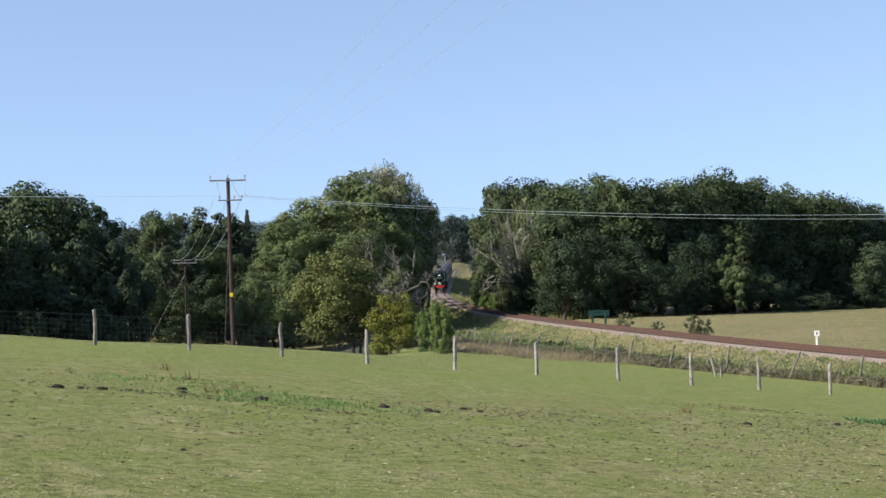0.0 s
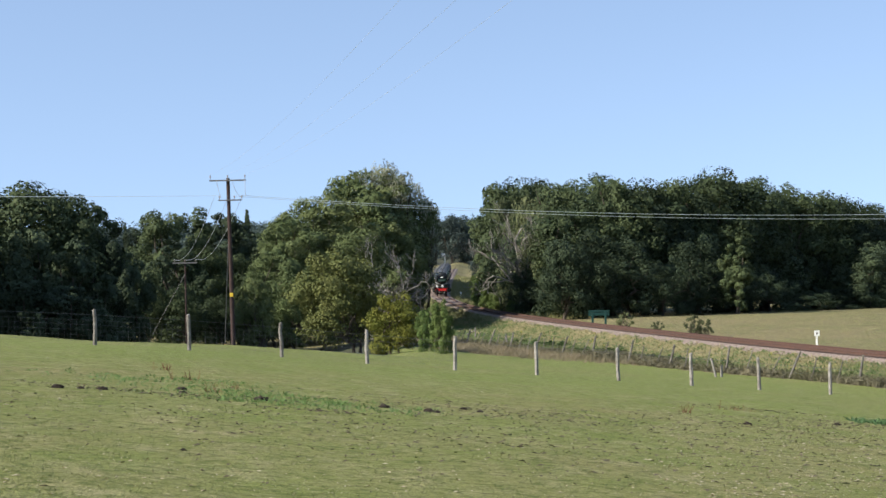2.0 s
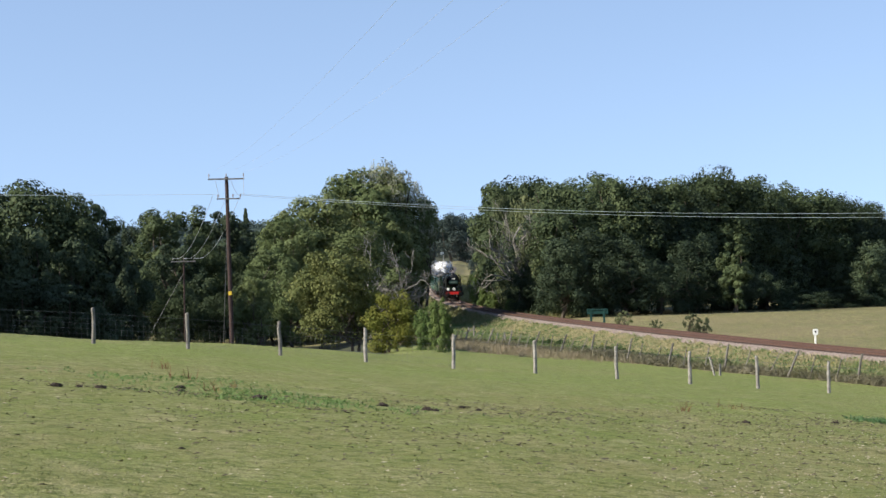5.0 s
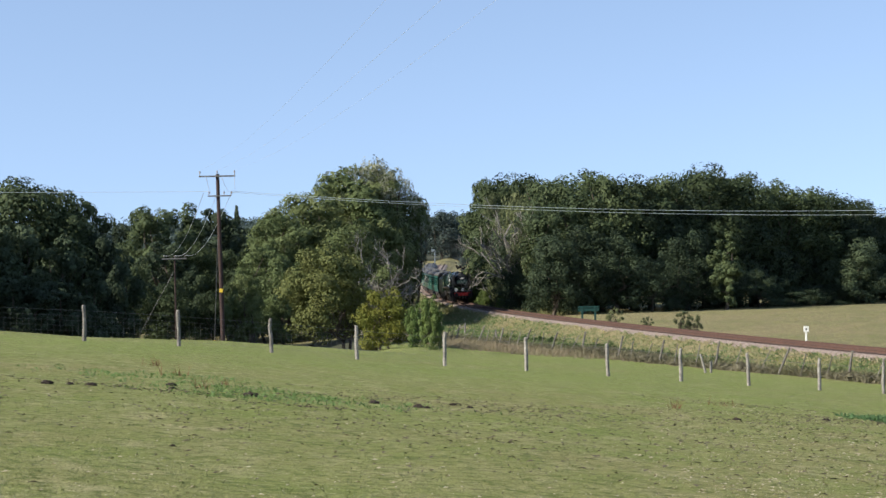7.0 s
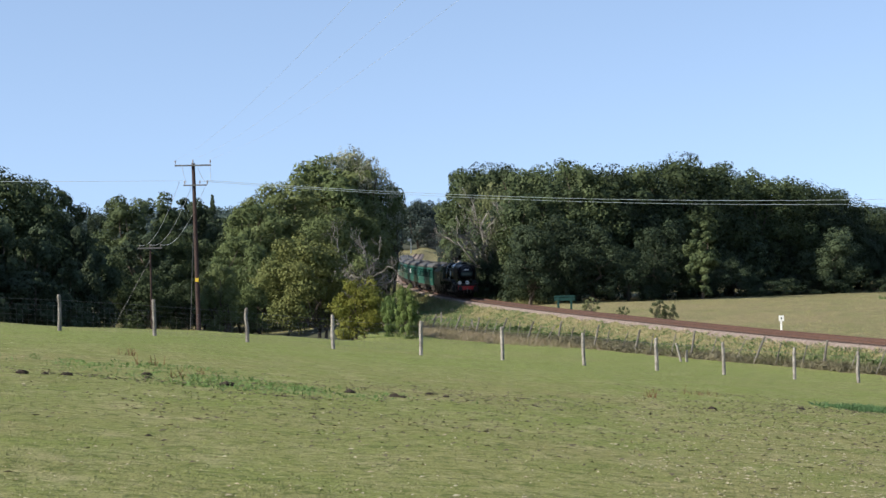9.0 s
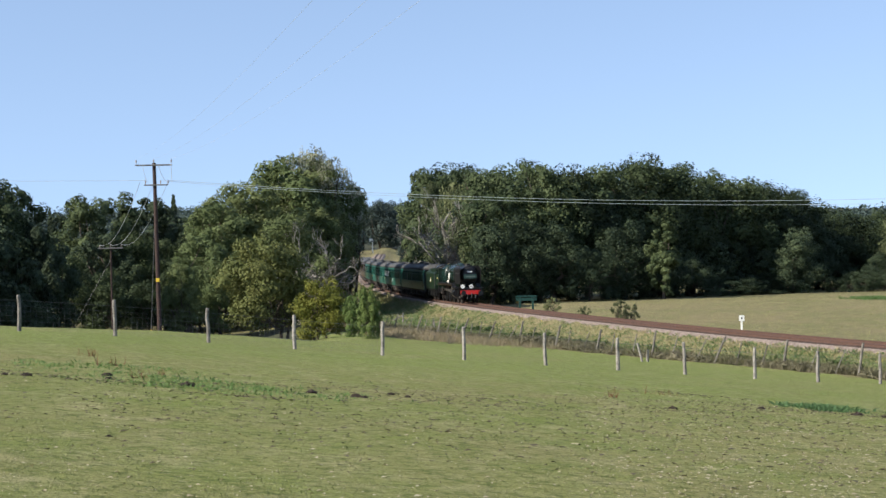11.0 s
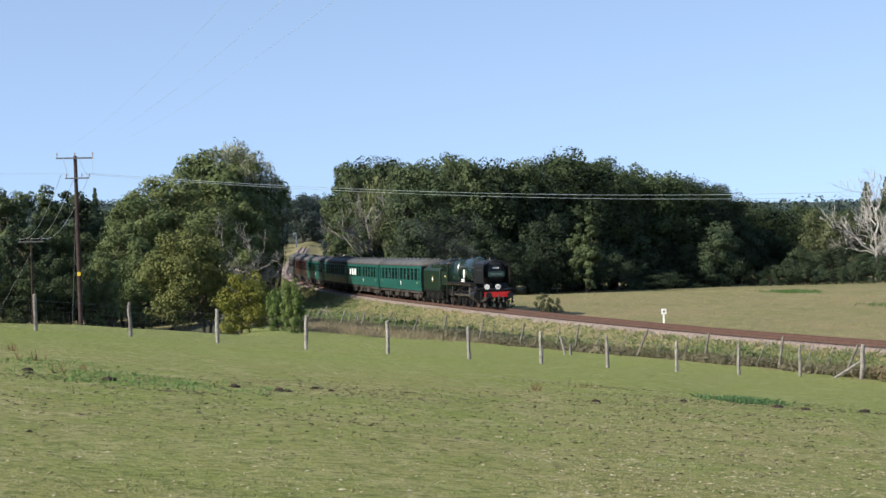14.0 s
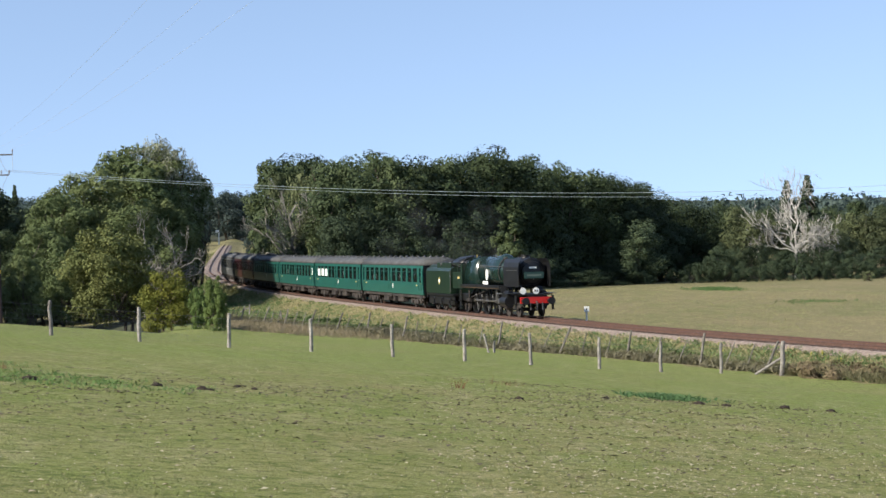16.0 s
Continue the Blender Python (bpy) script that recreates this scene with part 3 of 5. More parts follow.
    grow([far], [(752, 408, 22, 640), (800, 380, 40, 700), (835, 380, 34, 710), (770, 386, 30, 720), (845, 420, 14, 470)], "far green tree above the climbing line, haze painted into its leaf colour")
    for mould in (*oaks, *darks, *talls, *willows, thorn, yellow, fresh, cone, pale, far, wisp, over, sapling):
        discard(mould)


build_trees()


def build_far_woods():
    """Wooded hills along the skyline, one mesh of many small crowns."""
    rng = np.random.default_rng(12)
    pts = []
    for _ in range(1500):
        y = 560 + 1000 * rng.random() ** 0.8
        x = (rng.random() - 0.42) * y * 0.75
        if abs(x - 4 - (y - 650) * 0.03) < 14 and y < 800:
            continue
        r = 4.5 + 3.5 * rng.random()
        z = ground_z(x, y) + r * 0.8
        lobes = [(x + rng.normal() * r * 0.5, y + rng.normal() * r * 0.4, z + rng.random() * r * 0.8, r * 0.55) for _ in range(5)]
        pts.append(leaves(lobes, 170, 0.72, rng, 0.85, twigs=0))
    tagged(new("far_woods", leaf_mesh("far_woods", np.concatenate(pts), FAR_HAZED)), "wooded hills on the skyline, blue-green from haze painted into the leaves", "woodland", kind="stuff")


build_far_woods()


# ---- the grown ground: tufts, flecks, molehills, weeds ----
def scatter(name, label, mat, spots, blades, high, wide, seed, lean=0.5, category="grass", thin=0.01):
    """ONE mesh of many upright blades in small fans at the spots (x, y, size)."""
    rng = np.random.default_rng(seed)
    pts = []
    for x, y, k in spots:
        z = ground_z(x, y) - 0.01
        for _ in range(blades):
            az, r = rng.random() * 6.283, wide * k * rng.random()
            px, py = x + math.cos(az) * r, y + math.sin(az) * r
            h, w = high * k * (0.5 + rng.random()), thin * k
            lx, ly = rng.normal() * lean * h, rng.normal() * lean * h
            c, s = math.cos(az + 1.57) * w, math.sin(az + 1.57) * w
            pts += [(px - c, py - s, z), (px + c, py + s, z), (px + lx + c * 0.3, py + ly + s * 0.3, z + h), (px + lx - c * 0.3, py + ly - s * 0.3, z + h)]
    return tagged(new(name, leaf_mesh(name, np.array(pts), mat, 4)), label, category, kind="stuff")


def rail_fence_x(y):
    """x of the boundary fence at the bank's foot."""
    return float(np.interp(y, [40, 60, 66, 70.9, 75, 79.5, 85.2, 91, 98, 110, 125, 160], [40, 29, 25.6, 23.4, 22.5, 21.2, 19, 16.4, 13, 9.3, 5, -4]))


def field_spot(rng, lo, hi):
    """A spot in the pasture, denser close by, inside the view's fan."""
    y = lo * (hi / lo) ** rng.random()
    return (rng.random() - 0.42) * y * 0.80, y


def build_ground_cover():
    rng = np.random.default_rng(5)
    blade = leaf_material("grass_blades", (0.13, 0.15, 0.05), (0.24, 0.25, 0.10), 0.3)
    straw = leaf_material("straw_blades", (0.27, 0.25, 0.13), (0.19, 0.2, 0.08), 0.2)
    lush = leaf_material("lush_blades", (0.085, 0.15, 0.045), (0.13, 0.20, 0.07), 0.3)
    spots = [(*field_spot(rng, 12, 76), 0.5 + rng.random()) for _ in range(30000)]
    scatter("pasture_grass", "short cropped green pasture grass", blade, spots, 4, 0.015, 0.07, 1, 1.2, thin=0.004)
    spots = [(*field_spot(rng, 12, 76), 0.5 + rng.random()) for _ in range(6500)]
    scatter("dry_grass", "short straw-coloured dead grass in the pasture", straw, spots, 5, 0.014, 0.07, 2, 1.8, thin=0.005)
    # lush green streaks and nettle patches
    spots = []
    for cx, cy, rx, ry, n in ((-2.6, 31.8, 2.4, 1.3, 420), (-6.0, 37.0, 2.6, 2.0, 240), (-4.5, 34.0, 2.4, 1.8, 200)):
        spots += [(cx + rng.normal() * rx * 0.5, cy + rng.normal() * ry * 0.5, 0.5 + rng.random()) for _ in range(n)]
    scatter("lush_grass", "darker lush green grass streak across the pasture", lush, spots, 5, 0.035, 0.16, 3, 1.0, thin=0.012)
    spots = [(11.1 + rng.normal() * 0.45, 42.9 + rng.normal() * 0.5, 0.6 + rng.random()) for _ in range(220)]
    scatter("nettles", "low clump of bright green nettles in the pasture", leaf_material("nettle_leaves", (0.05, 0.10, 0.04), (0.085, 0.14, 0.055), 0.2), spots, 9, 0.06, 0.12, 4, 1.0, "weeds", 0.016)
    dock = material("dry_dock", (0.16, 0.075, 0.04), 0.9)
    spots = [(cx + rng.normal() * 0.15, cy + rng.normal() * 0.15, 0.6 + rng.random()) for cx, cy in ((-6.9, 43), (-4.3, 35.6), (-4.6, 33.5), (-5.6, 38), (7.4, 44.5), (5.6, 41)) for _ in range(9)]
    scatter("dock_weeds", "rusty brown seeded dock stalks", dock, spots, 3, 0.14, 0.07, 6, 0.4, "weeds", 0.006)
    # pale flints and dead leaves lying in the turf
    pts = []
    for _ in range(15000):
        x, y = field_spot(rng, 12, 46)
        if x < 0.12 * y and rng.random() < 0.84:
            continue
        z, r = ground_z(x, y) + 0.006, 0.008 + 0.04 * rng.random() ** 3.5
        az = rng.random() * 6.28
        c, s = math.cos(az) * r, math.sin(az) * r
        pts += [(x - c, y - s, z), (x + s * 0.6, y - c * 0.6, z + 0.01), (x + c, y + s, z), (x - s * 0.6, y + c * 0.6, z + 0.015 * rng.random())]
    tagged(new("pale_flecks", leaf_mesh("pale_flecks", np.array(pts), STONE_WHITE, 4)), "pale flints and bleached straw lying in the turf", "stones", kind="stuff")
    # trodden bare soil
    pts = []
    for cx, cy, rx, ry, n in ((-5.5, 31.4, 3.0, 1.0, 200), (2.0, 33.4, 2.4, 1.6, 140), (0.4, 36, 3, 2.0, 110), (9.6, 40.5, 2.6, 1.4, 190), (-2.2, 29.5, 1.0, 0.5, 50), (7.8, 46, 2.4, 1.4, 110), (13.0, 41.0, 2.2, 1.2, 130), (6.2, 36.4, 1.6, 0.9, 50), (-1.5, 33.5, 2.5, 1.5, 80), (1.0, 26.0, 9.0, 7.0, 900), (9.0, 35.0, 7.0, 6.0, 600)):
        for _ in range(2 * n):
            x, y, r = cx + rng.normal() * rx * 0.6, cy + rng.normal() * ry * 0.6, 0.014 + 0.055 * rng.random() ** 3
            z, az = ground_z(x, y) + 0.008, rng.random() * 6.28
            c, s = math.cos(az) * r, math.sin(az) * r
            pts += [(x - c, y - s, z), (x + s * 0.6, y - c * 0.6, z + 0.015), (x + c, y + s, z + 0.01), (x - s * 0.6, y + c * 0.6, z + 0.02)]
    soil = material("bare_soil", (0.12, 0.092, 0.062), 0.95, 0, (0.065, 0.05, 0.036), 4)
    tagged(new("bare_soil", leaf_mesh("bare_soil", np.array(pts), soil, 4)), "trodden dark bare soil in crumbs", "soil", kind="stuff")
    # molehills
    for i, (x, y, r) in enumerate([(-1.15, 32.5, 0.13), (-0.33, 32.3, 0.14), (-0.18, 32.2, 0.09), (-3.35, 31.6, 0.17), (6.32, 36.9, 0.12), (0.33, 34.0, 0.09), (0.64, 33.4, 0.08), (-6.79, 30.6, 0.14),
                                   (-6.1, 31.1, 0.13), (-6.45, 30.9, 0.08), (-5.1, 33.7, 0.13), (-2.94, 19.5, 0.05), (-4.9, 32.6, 0.10), (8.94, 40.2, 0.11), (11.3, 40.6, 0.18), (11.9, 40.3, 0.13), (13.6, 41.2, 0.16), (14.9, 41.6, 0.15), (16.2, 39.0, 0.2)]):
        r2 = np.random.default_rng(90 + i)
        bm = bmesh.new()
        bmesh.ops.create_icosphere(bm, subdivisions=3, radius=r * 0.8)
        for v in bm.verts:
            v.co *= 1 + 0.16 * r2.normal()
            v.co.z *= 0.6
        ob = part("molehill", bm, EARTH)
        ob.location = (x, y, ground_z(x, y) - r * 0.05)
        tagged(ob, "small heap of dark crumbly earth on turf", "molehill", "molehills")
    # the rough bank between the boundary fence and the line
    spots, dead, flowers, foot = [], [], [], []
    for _ in range(40000):
        y = 55 + 270 * rng.random() ** 1.5
        k = int(np.abs(LINE_P[:, 1] - y).argmin())
        lx, fx = LINE_P[k, 0] - 1.9, rail_fence_x(y) + 0.2
        if fx > lx - 0.4:
            continue
        u = rng.random()
        x = fx + (lx - fx) * u
        lushness = 0.8 * noise.noise((x * 0.25, y * 0.12, 7)) + 0.6 - 1.5 * abs(u - 0.45)
        (spots if rng.random() < 0.66 + 0.6 * lushness else dead).append((x, y, 0.6 + rng.random()))
        if u < 0.16 + 0.14 * noise.noise((x * 0.4, y * 0.2, 2)) + 0.06:
            foot.append((x, y, 0.7 + rng.random()))
        if rng.random() < 0.008 and u > 0.4:
            flowers.append((x, y, 0.5 + 0.5 * rng.random()))
    bank = leaf_material("bank_blades", (0.065, 0.115, 0.04), (0.16, 0.195, 0.085), 0.3)
    scatter("bank_grass", "long green grass on the railway bank", bank, spots, 5, 0.10, 0.26, 8, 0.9, thin=0.018)
    scatter("dead_bank_grass", "long bleached dead grass on the railway bank", leaf_material("bleached_blades", (0.27, 0.235, 0.13), (0.17, 0.16, 0.08), 0.2), dead, 5, 0.10, 0.26, 9, 0.9, thin=0.016)
    scatter("ragwort", "sprinkling of yellow flowers on the bank", leaf_material("ragwort", (0.32, 0.29, 0.03), (0.2, 0.22, 0.05), 0.2), flowers, 4, 0.2, 0.16, 11, 0.4, "flowers", 0.02)
    scatter("bank_scrub", "brown-green dead bramble and scrub along the fence foot", leaf_material("scrub_leaves", (0.095, 0.09, 0.05), (0.15, 0.145, 0.075), 0.2), foot, 8, 0.24, 0.26, 12, 1.0, "scrub", 0.016)
    # tall bleached grass on the bank end beside the bushes, and a dry thicket along the boundary fence
    spots = [(rail_fence_x(y) + 0.6 - 4.5 * rng.random() ** 2 - 1.2 * max(0, 1 - abs(y - 118) / 20), y, 0.5 + 0.9 * rng.random()) for y in (100 + 50 * np.sqrt(rng.random(6500)))]
    scatter("tall_dead_grass", "tall bleached grass and scrub on the slope by the bushes", leaf_material("tall_bleached", (0.19, 0.155, 0.105), (0.12, 0.115, 0.06), 0.2), spots, 6, 0.24, 0.3, 13, 0.8, thin=0.012)
    lobes = []
    for _ in range(900):
        y = 72 + 62 * rng.random()
        x = rail_fence_x(y) - 0.25 + 2.0 * rng.random() ** 1.6
        k = 0.75 + 0.9 * noise.noise((x * 0.3, y * 0.16, 5))
        if k < 0.35:
            continue
        r = (0.16 + 0.2 * rng.random()) * min(1.3, k)
        lobes.append((x, y, ground_z(x, y) + r * 0.5, r))
    dry = leaf_material("dry_thicket", (0.125, 0.115, 0.072), (0.225, 0.20, 0.135), 0.2)
    points = leaves(lobes, 30000, 0.07, rng, 0.5, 2.6, twigs=5)
    tagged(new("dry_thicket", leaf_mesh("dry_thicket", points, dry)), "grey-brown dry thicket of dead stalks along the boundary fence", "scrub", kind="stuff")
    lobes = []
    for _ in range(500):
        y = 74 + 70 * rng.random()
        k = int(np.abs(LINE_P[:, 1] - y).argmin())
        fx, lx = rail_fence_x(y), LINE_P[k, 0] - 2.6
        x = fx + (lx - fx) * (0.2 + 0.5 * rng.random())
        if noise.noise((x * 0.35, y * 0.12, 9)) < 0.0:
            continue
        r = 0.14 + 0.16 * rng.random()
        lobes.append((x, y, ground_z(x, y) + r * 0.4, r))
    points = leaves(lobes, 14000, 0.06, rng, 0.5, 1.7, twigs=5)
    tagged(new("bank_weeds", leaf_mesh("bank_weeds", points, leaf_material("bank_weed_leaves", (0.06, 0.10, 0.03), (0.125, 0.165, 0.06), 0.2))), "low mounds of fresh green weeds on the railway bank", "weeds", kind="stuff")
    # the grass slope beside the line where it climbs away
    spots = []
    for _ in range(5000):
        y = 190 + 300 * rng.random()
        k = int(np.abs(LINE_P[:, 1] - y).argmin())
        spots.append((LINE_P[k, 0] + (2.2 + 9 * rng.random() ** 1.3) * (1 if rng.random() < 0.6 else -1), y, 0.8 + rng.random()))
    scatter("slope_grass", "rough straw-green grass beside the climbing line", leaf_material("slope_blades", (0.22, 0.21, 0.10), (0.15, 0.165, 0.065), 0.2), spots, 5, 0.3, 0.4, 16, 0.6, thin=0.03)
    # hayfield beyond the line
    spots = []
    for _ in range(9000):
        y = 95 + 100 * rng.random()
        k = int(np.abs(LINE_P[:, 1] - y).argmin())
        spots.append((LINE_P[k, 0] + 3.2 + 45 * rng.random(), y, 0.6 + rng.random()))
    scatter("field_grass", "drying yellow-green grass of the field beyond", leaf_material("field_blades", (0.235, 0.225, 0.105), (0.19, 0.20, 0.085), 0.25), spots, 4, 0.06, 0.4, 14, 0.9, thin=0.011)
    spots = [(50.7 + rng.normal() * 1.1, 176 + rng.normal() * 2.6, 1 + rng.random()) for _ in range(260)] + [(49 + rng.normal() * 1.5, 141 + rng.normal() * 1.4, 0.7 + 0.6 * rng.random()) for _ in range(110)]
    scatter("rushes", "darker green rushes in the field", lush, spots, 6, 0.13, 0.4, 15, 0.7, "rushes", 0.02)


build_ground_cover()


# ---- bramble hedge and dead tree ----
def build_dead_tree(px, y, size, seed, label, girth=1.0, wood=DEADWOOD, forks=3):
    rng = np.random.default_rng(seed)
    x = place(px, y)
    top = tagged(empty("dead_tree", Matrix.Translation((x, y, ground_z(x, y) - 0.2)) @ Matrix.Scale(size, 4)), label, "tree")
    bm, twigs = bmesh.new(), bmesh.new()
    rod(bm, (0, 0, -0.3), (0.1, 0, 3.2), 0.55 * girth, 0.38 * girth, 10, caps=False)

    def twig(p, q, r):
        """A thin crooked shoot of three sides."""
        mid = p.lerp(q, 0.5) + Vector(rng.normal(size=3)) * (q - p).length * 0.09
        rings = []
        for c, k in ((p, 1.0), (mid, 0.8), (q, 0.45)):
            rings.append([c + Vector((math.cos(a) * r * k, math.sin(a) * r * k, 0.3 * r * math.sin(2 * a))) for a in (0.3, 2.4, 4.5)])
        loft(twigs, rings)

    def branch(p, d, ln, r, deep):
        q = p + d * ln
        if deep < 3:
            limb(bm, p, q, r * girth, r * 0.6 * girth, rng, 3, 0.14)
        else:
            twig(p, q, max(r * girth, 0.022))
        if deep < 5:
            for _ in range(3 if deep < 2 else forks):
                nd = (d + Vector(rng.normal(size=3)) * 0.6 + Vector((0, 0, 0.04))).normalized()
                branch(p.lerp(q, 0.3 + 0.7 * rng.random()), nd, ln * (0.5 + 0.25 * rng.random()), r * 0.6, deep + 1)
    for az in (0.3, 1.6, 2.9, 4.1, 5.3):
        branch(Vector((0.05, 0, 2.9)), Vector((math.cos(az) * 0.8, math.sin(az) * 0.6, 0.7)).normalized(), 3.3, 0.22, 1)
    for az in (0.9, 2.6, 4.6, 5.9):
        branch(Vector((0.08, 0, 2.2 + 0.2 * az)), Vector((math.cos(az) * 0.9, math.sin(az) * 0.6, 0.25)).normalized(), 2.7, 0.17, 1)
    branch(Vector((0.1, 0, 3.1)), Vector((0, 0, 1)), 4.2, 0.3, 1)
    part("trunk", bm, wood, top)
    part("branchwork", twigs, wood, top)


BLEACHED = material("bleached_wood", (0.48, 0.46, 0.43), 0.9, 0, (0.33, 0.31, 0.28), 2, 10, 0.5, 14)
build_dead_tree(1834, 228.0, 1.38, 77, "bare bleached dead tree with many forked branches", 0.36, BLEACHED, 4)
build_dead_tree(921, 213.0, 1.5, 83, "half-dead tree with pale bare limbs among the oaks", 0.36)
build_dead_tree(704, 181.0, 0.95, 79, "pale bare limbs of a dying willow", 0.4)
build_dead_tree(655, 179.0, 1.0, 91, "pale bare limbs of a dying willow", 0.36)


def build_brambles():
    rng = np.random.default_rng(31)
    mat = leaf_material("bramble_leaves", (0.15, 0.11, 0.07), (0.16, 0.16, 0.07), 0.2)
    for i in range(16):
        y = 71.5 - i * 0.9
        x = rail_fence_x(y) + 1.0 + 0.5 * rng.random()
        lobes = [(rng.normal() * 0.7, rng.normal() * 0.4, 0.15 + 0.3 * rng.random(), 0.42) for _ in range(5)]
        ob = new("bramble_bush", leaf_mesh("bramble_bush", leaves(lobes, 1500, 0.05, rng, 0.5, 1.6), mat))
        ob.location = (x, y, ground_z(x, y) - 0.1)
        tagged(ob, "brown and green bramble bush behind the fence", "bush", "brambles")


build_brambles()


# ---- fences ----
def cleft_post(bm, p, height, r, rng, lean=(0, 0)):
    """A round weathered stake, slightly crooked, with a chamfered top."""
    p = Vector(p)
    tip = p + Vector((lean[0], lean[1], height))
    rings = []
    for k, f in ((-0.25, 1.05), (0.0, 1.05), (0.4, 1.0), (0.75, 0.95), (0.97, 0.9), (1.0, 0.6)):
        c = p.lerp(tip, k) + Vector((rng.normal(), rng.normal(), 0)) * r * 0.16
        rings.append([c + Vector((math.cos(a * math.pi / 4), math.sin(a * math.pi / 4), 0)) * r * f * (0.92 + 0.16 * rng.random()) for a in range(8)])
    return loft(bm, rings)


def wires(bm, points, heights, r=0.006):
    for h in heights:
        loft(bm, [[Vector(p) + Vector((0, dy, h + dz)) for dy, dz in ((-r, -r), (r, -r), (r, r), (-r, r))] for p in points])


STAKE = material("old_stake", (0.19, 0.175, 0.15), 0.9, 0, (0.11, 0.10, 0.085), 5, 30, 0.6, 40, per=0.25)


def build_fences():
    rng = np.random.default_rng(3)
    # the pasture fence
    posts = [(-22.0, 56.9), (-18.7, 58.1), (-15.4, 59.3)]
    for px in (165, 331, 494.5, 646, 801, 945, 1089, 1218, 1338, 1464, 1577, 1690):
        y = 66.0
        for _ in range(8):
            x = place(px, y)
            y = 65.3 + 0.345 * (x - 2.0)
        posts.append((x, y))
    fence = tagged(empty("pasture_fence"), "weathered grey wooden post and wire netting fence across the pasture", "fence")
    pts = []
    for x, y in posts:
        z = ground_z(x, y)
        bm = cleft_post(bmesh.new(), (x, y, z), 1.22 + 0.08 * rng.random(), 0.07, rng, (0.02 * rng.normal(), 0))
        part("post", bm, POST, fence)
        pts.append((x, y, z))
    bm = bmesh.new()
    wires(bm, pts[:8], (0.16,), 0.0022)
    part("netting_wire", bm, WIRE, fence, "fine grey sheep netting")
    for h in (0.34, 0.52, 0.70, 0.86):
        bm = bmesh.new()
        wires(bm, pts[:8], (h,), 0.0022)
        part("netting_wire", bm, WIRE, fence, "fine grey sheep netting")
    bm = bmesh.new()
    wires(bm, pts, (1.05,), 0.004)
    part("top_wire", bm, WIRE, fence, "single top strand of wire")
    bm = bmesh.new()
    for p, q in zip(pts[:8], pts[1:8]):
        for k in range(1, 17):
            b = Vector(p).lerp(Vector(q), k / 17)
            rod(bm, b + Vector((0, 0, 0.03)), b + Vector((0, 0, 0.87)), 0.0022, sides=3, caps=False)
    part("netting_stay", bm, WIRE, fence, "upright wires of the netting")
    # the railway's boundary fence, its stakes leaning with age
    fence = tagged(empty("railway_fence"), "old leaning wooden stake and wire fence at the bank's foot", "fence")
    pts, y, i = [], 72.4, 0
    while y < 150:
        x = rail_fence_x(y)
        big = i % 3 == 0
        z = ground_z(x, y)
        bm = cleft_post(bmesh.new(), (x, y, z), (1.35 if big else 1.1) + 0.15 * rng.random(), 0.065 if big else 0.032, rng, (0.42 + 0.12 * rng.normal(), 0.1))
        part("stake", bm, STAKE, fence)
        pts.append((x + 0.15, y, z))
        y += 1.75 + 0.2 * rng.normal()
        i += 1
    x, y = 23.35, 70.9
    z = ground_z(x, y)
    part("straining_post", cleft_post(bmesh.new(), (x, y, z), 1.45, 0.1, rng, (0.05, 0)), POST, fence, "thick grey straining post")
    part("brace", rod(bmesh.new(), (x - 1.0, y + 0.55, ground_z(x - 1.0, y + 0.55)), (x, y, z + 0.75), 0.06, 0.055, 8), POST, fence, "slanting wooden brace")
    for h in (0.3, 0.65, 1.0):
        bm = bmesh.new()
        wires(bm, [(x, y, z)] + pts, (h,), 0.004)
        part("wire", bm, WIRE, fence)
    # two broken white stakes halfway up the bank, and a short rail on posts by the line
    for px, dy, h, lean in ((1262, 88, 0.95, -0.22), (1272, 88.3, 0.6, 0.02)):
        x = place(px, dy)
        bm = cleft_post(bmesh.new(), (x, dy, ground_z(x, dy)), h, 0.06, rng, (lean, 0))
        tagged(part("marker_stake", bm, DEADWOOD), "bleached broken wooden stake on the bank", "stake", "bank stakes")
    x, y = place(838, 160), 160.0
    z = ground_z(x, y)
    rail = tagged(empty("post_and_rail"), "short weathered post with a slanting rail beside the line", "fence")
    part("post", cleft_post(bmesh.new(), (x, y, z), 0.95, 0.07, rng), POST, rail)
    part("rail", rod(bmesh.new(), (x - 0.9, y, z + 0.25), (x, y, z + 0.7), 0.05, 0.05, 6), POST, rail)
    x, y = place(894, 140), 140.0
    tagged(part("marker_stake", cleft_post(bmesh.new(), (x, y, ground_z(x, y)), 0.9, 0.07, rng, (-0.1, 0)), DEADWOOD), "bleached leaning stake on the bank", "stake", "bank stakes")


build_fences()


# ---- poles and overhead lines ----
def insulator(parent, x, y, z):
    bm = bmesh.new()
    rod(bm, (x, y, z), (x, y, z + 0.16), 0.015, sides=6)
    for k, r in ((0.1, 0.04), (0.15, 0.05), (0.2, 0.035)):
        rod(bm, (x, y, z + k), (x, y, z + k + 0.045), r, r * 0.7, 10)
    part("insulator", bm, PORCELAIN, parent)


def sagging(p, q, sag, n=28):
    p, q = Vector(p), Vector(q)
    return [p.lerp(q, i / n) - Vector((0, 0, 4 * sag * (i / n) * (1 - i / n))) for i in range(n + 1)]


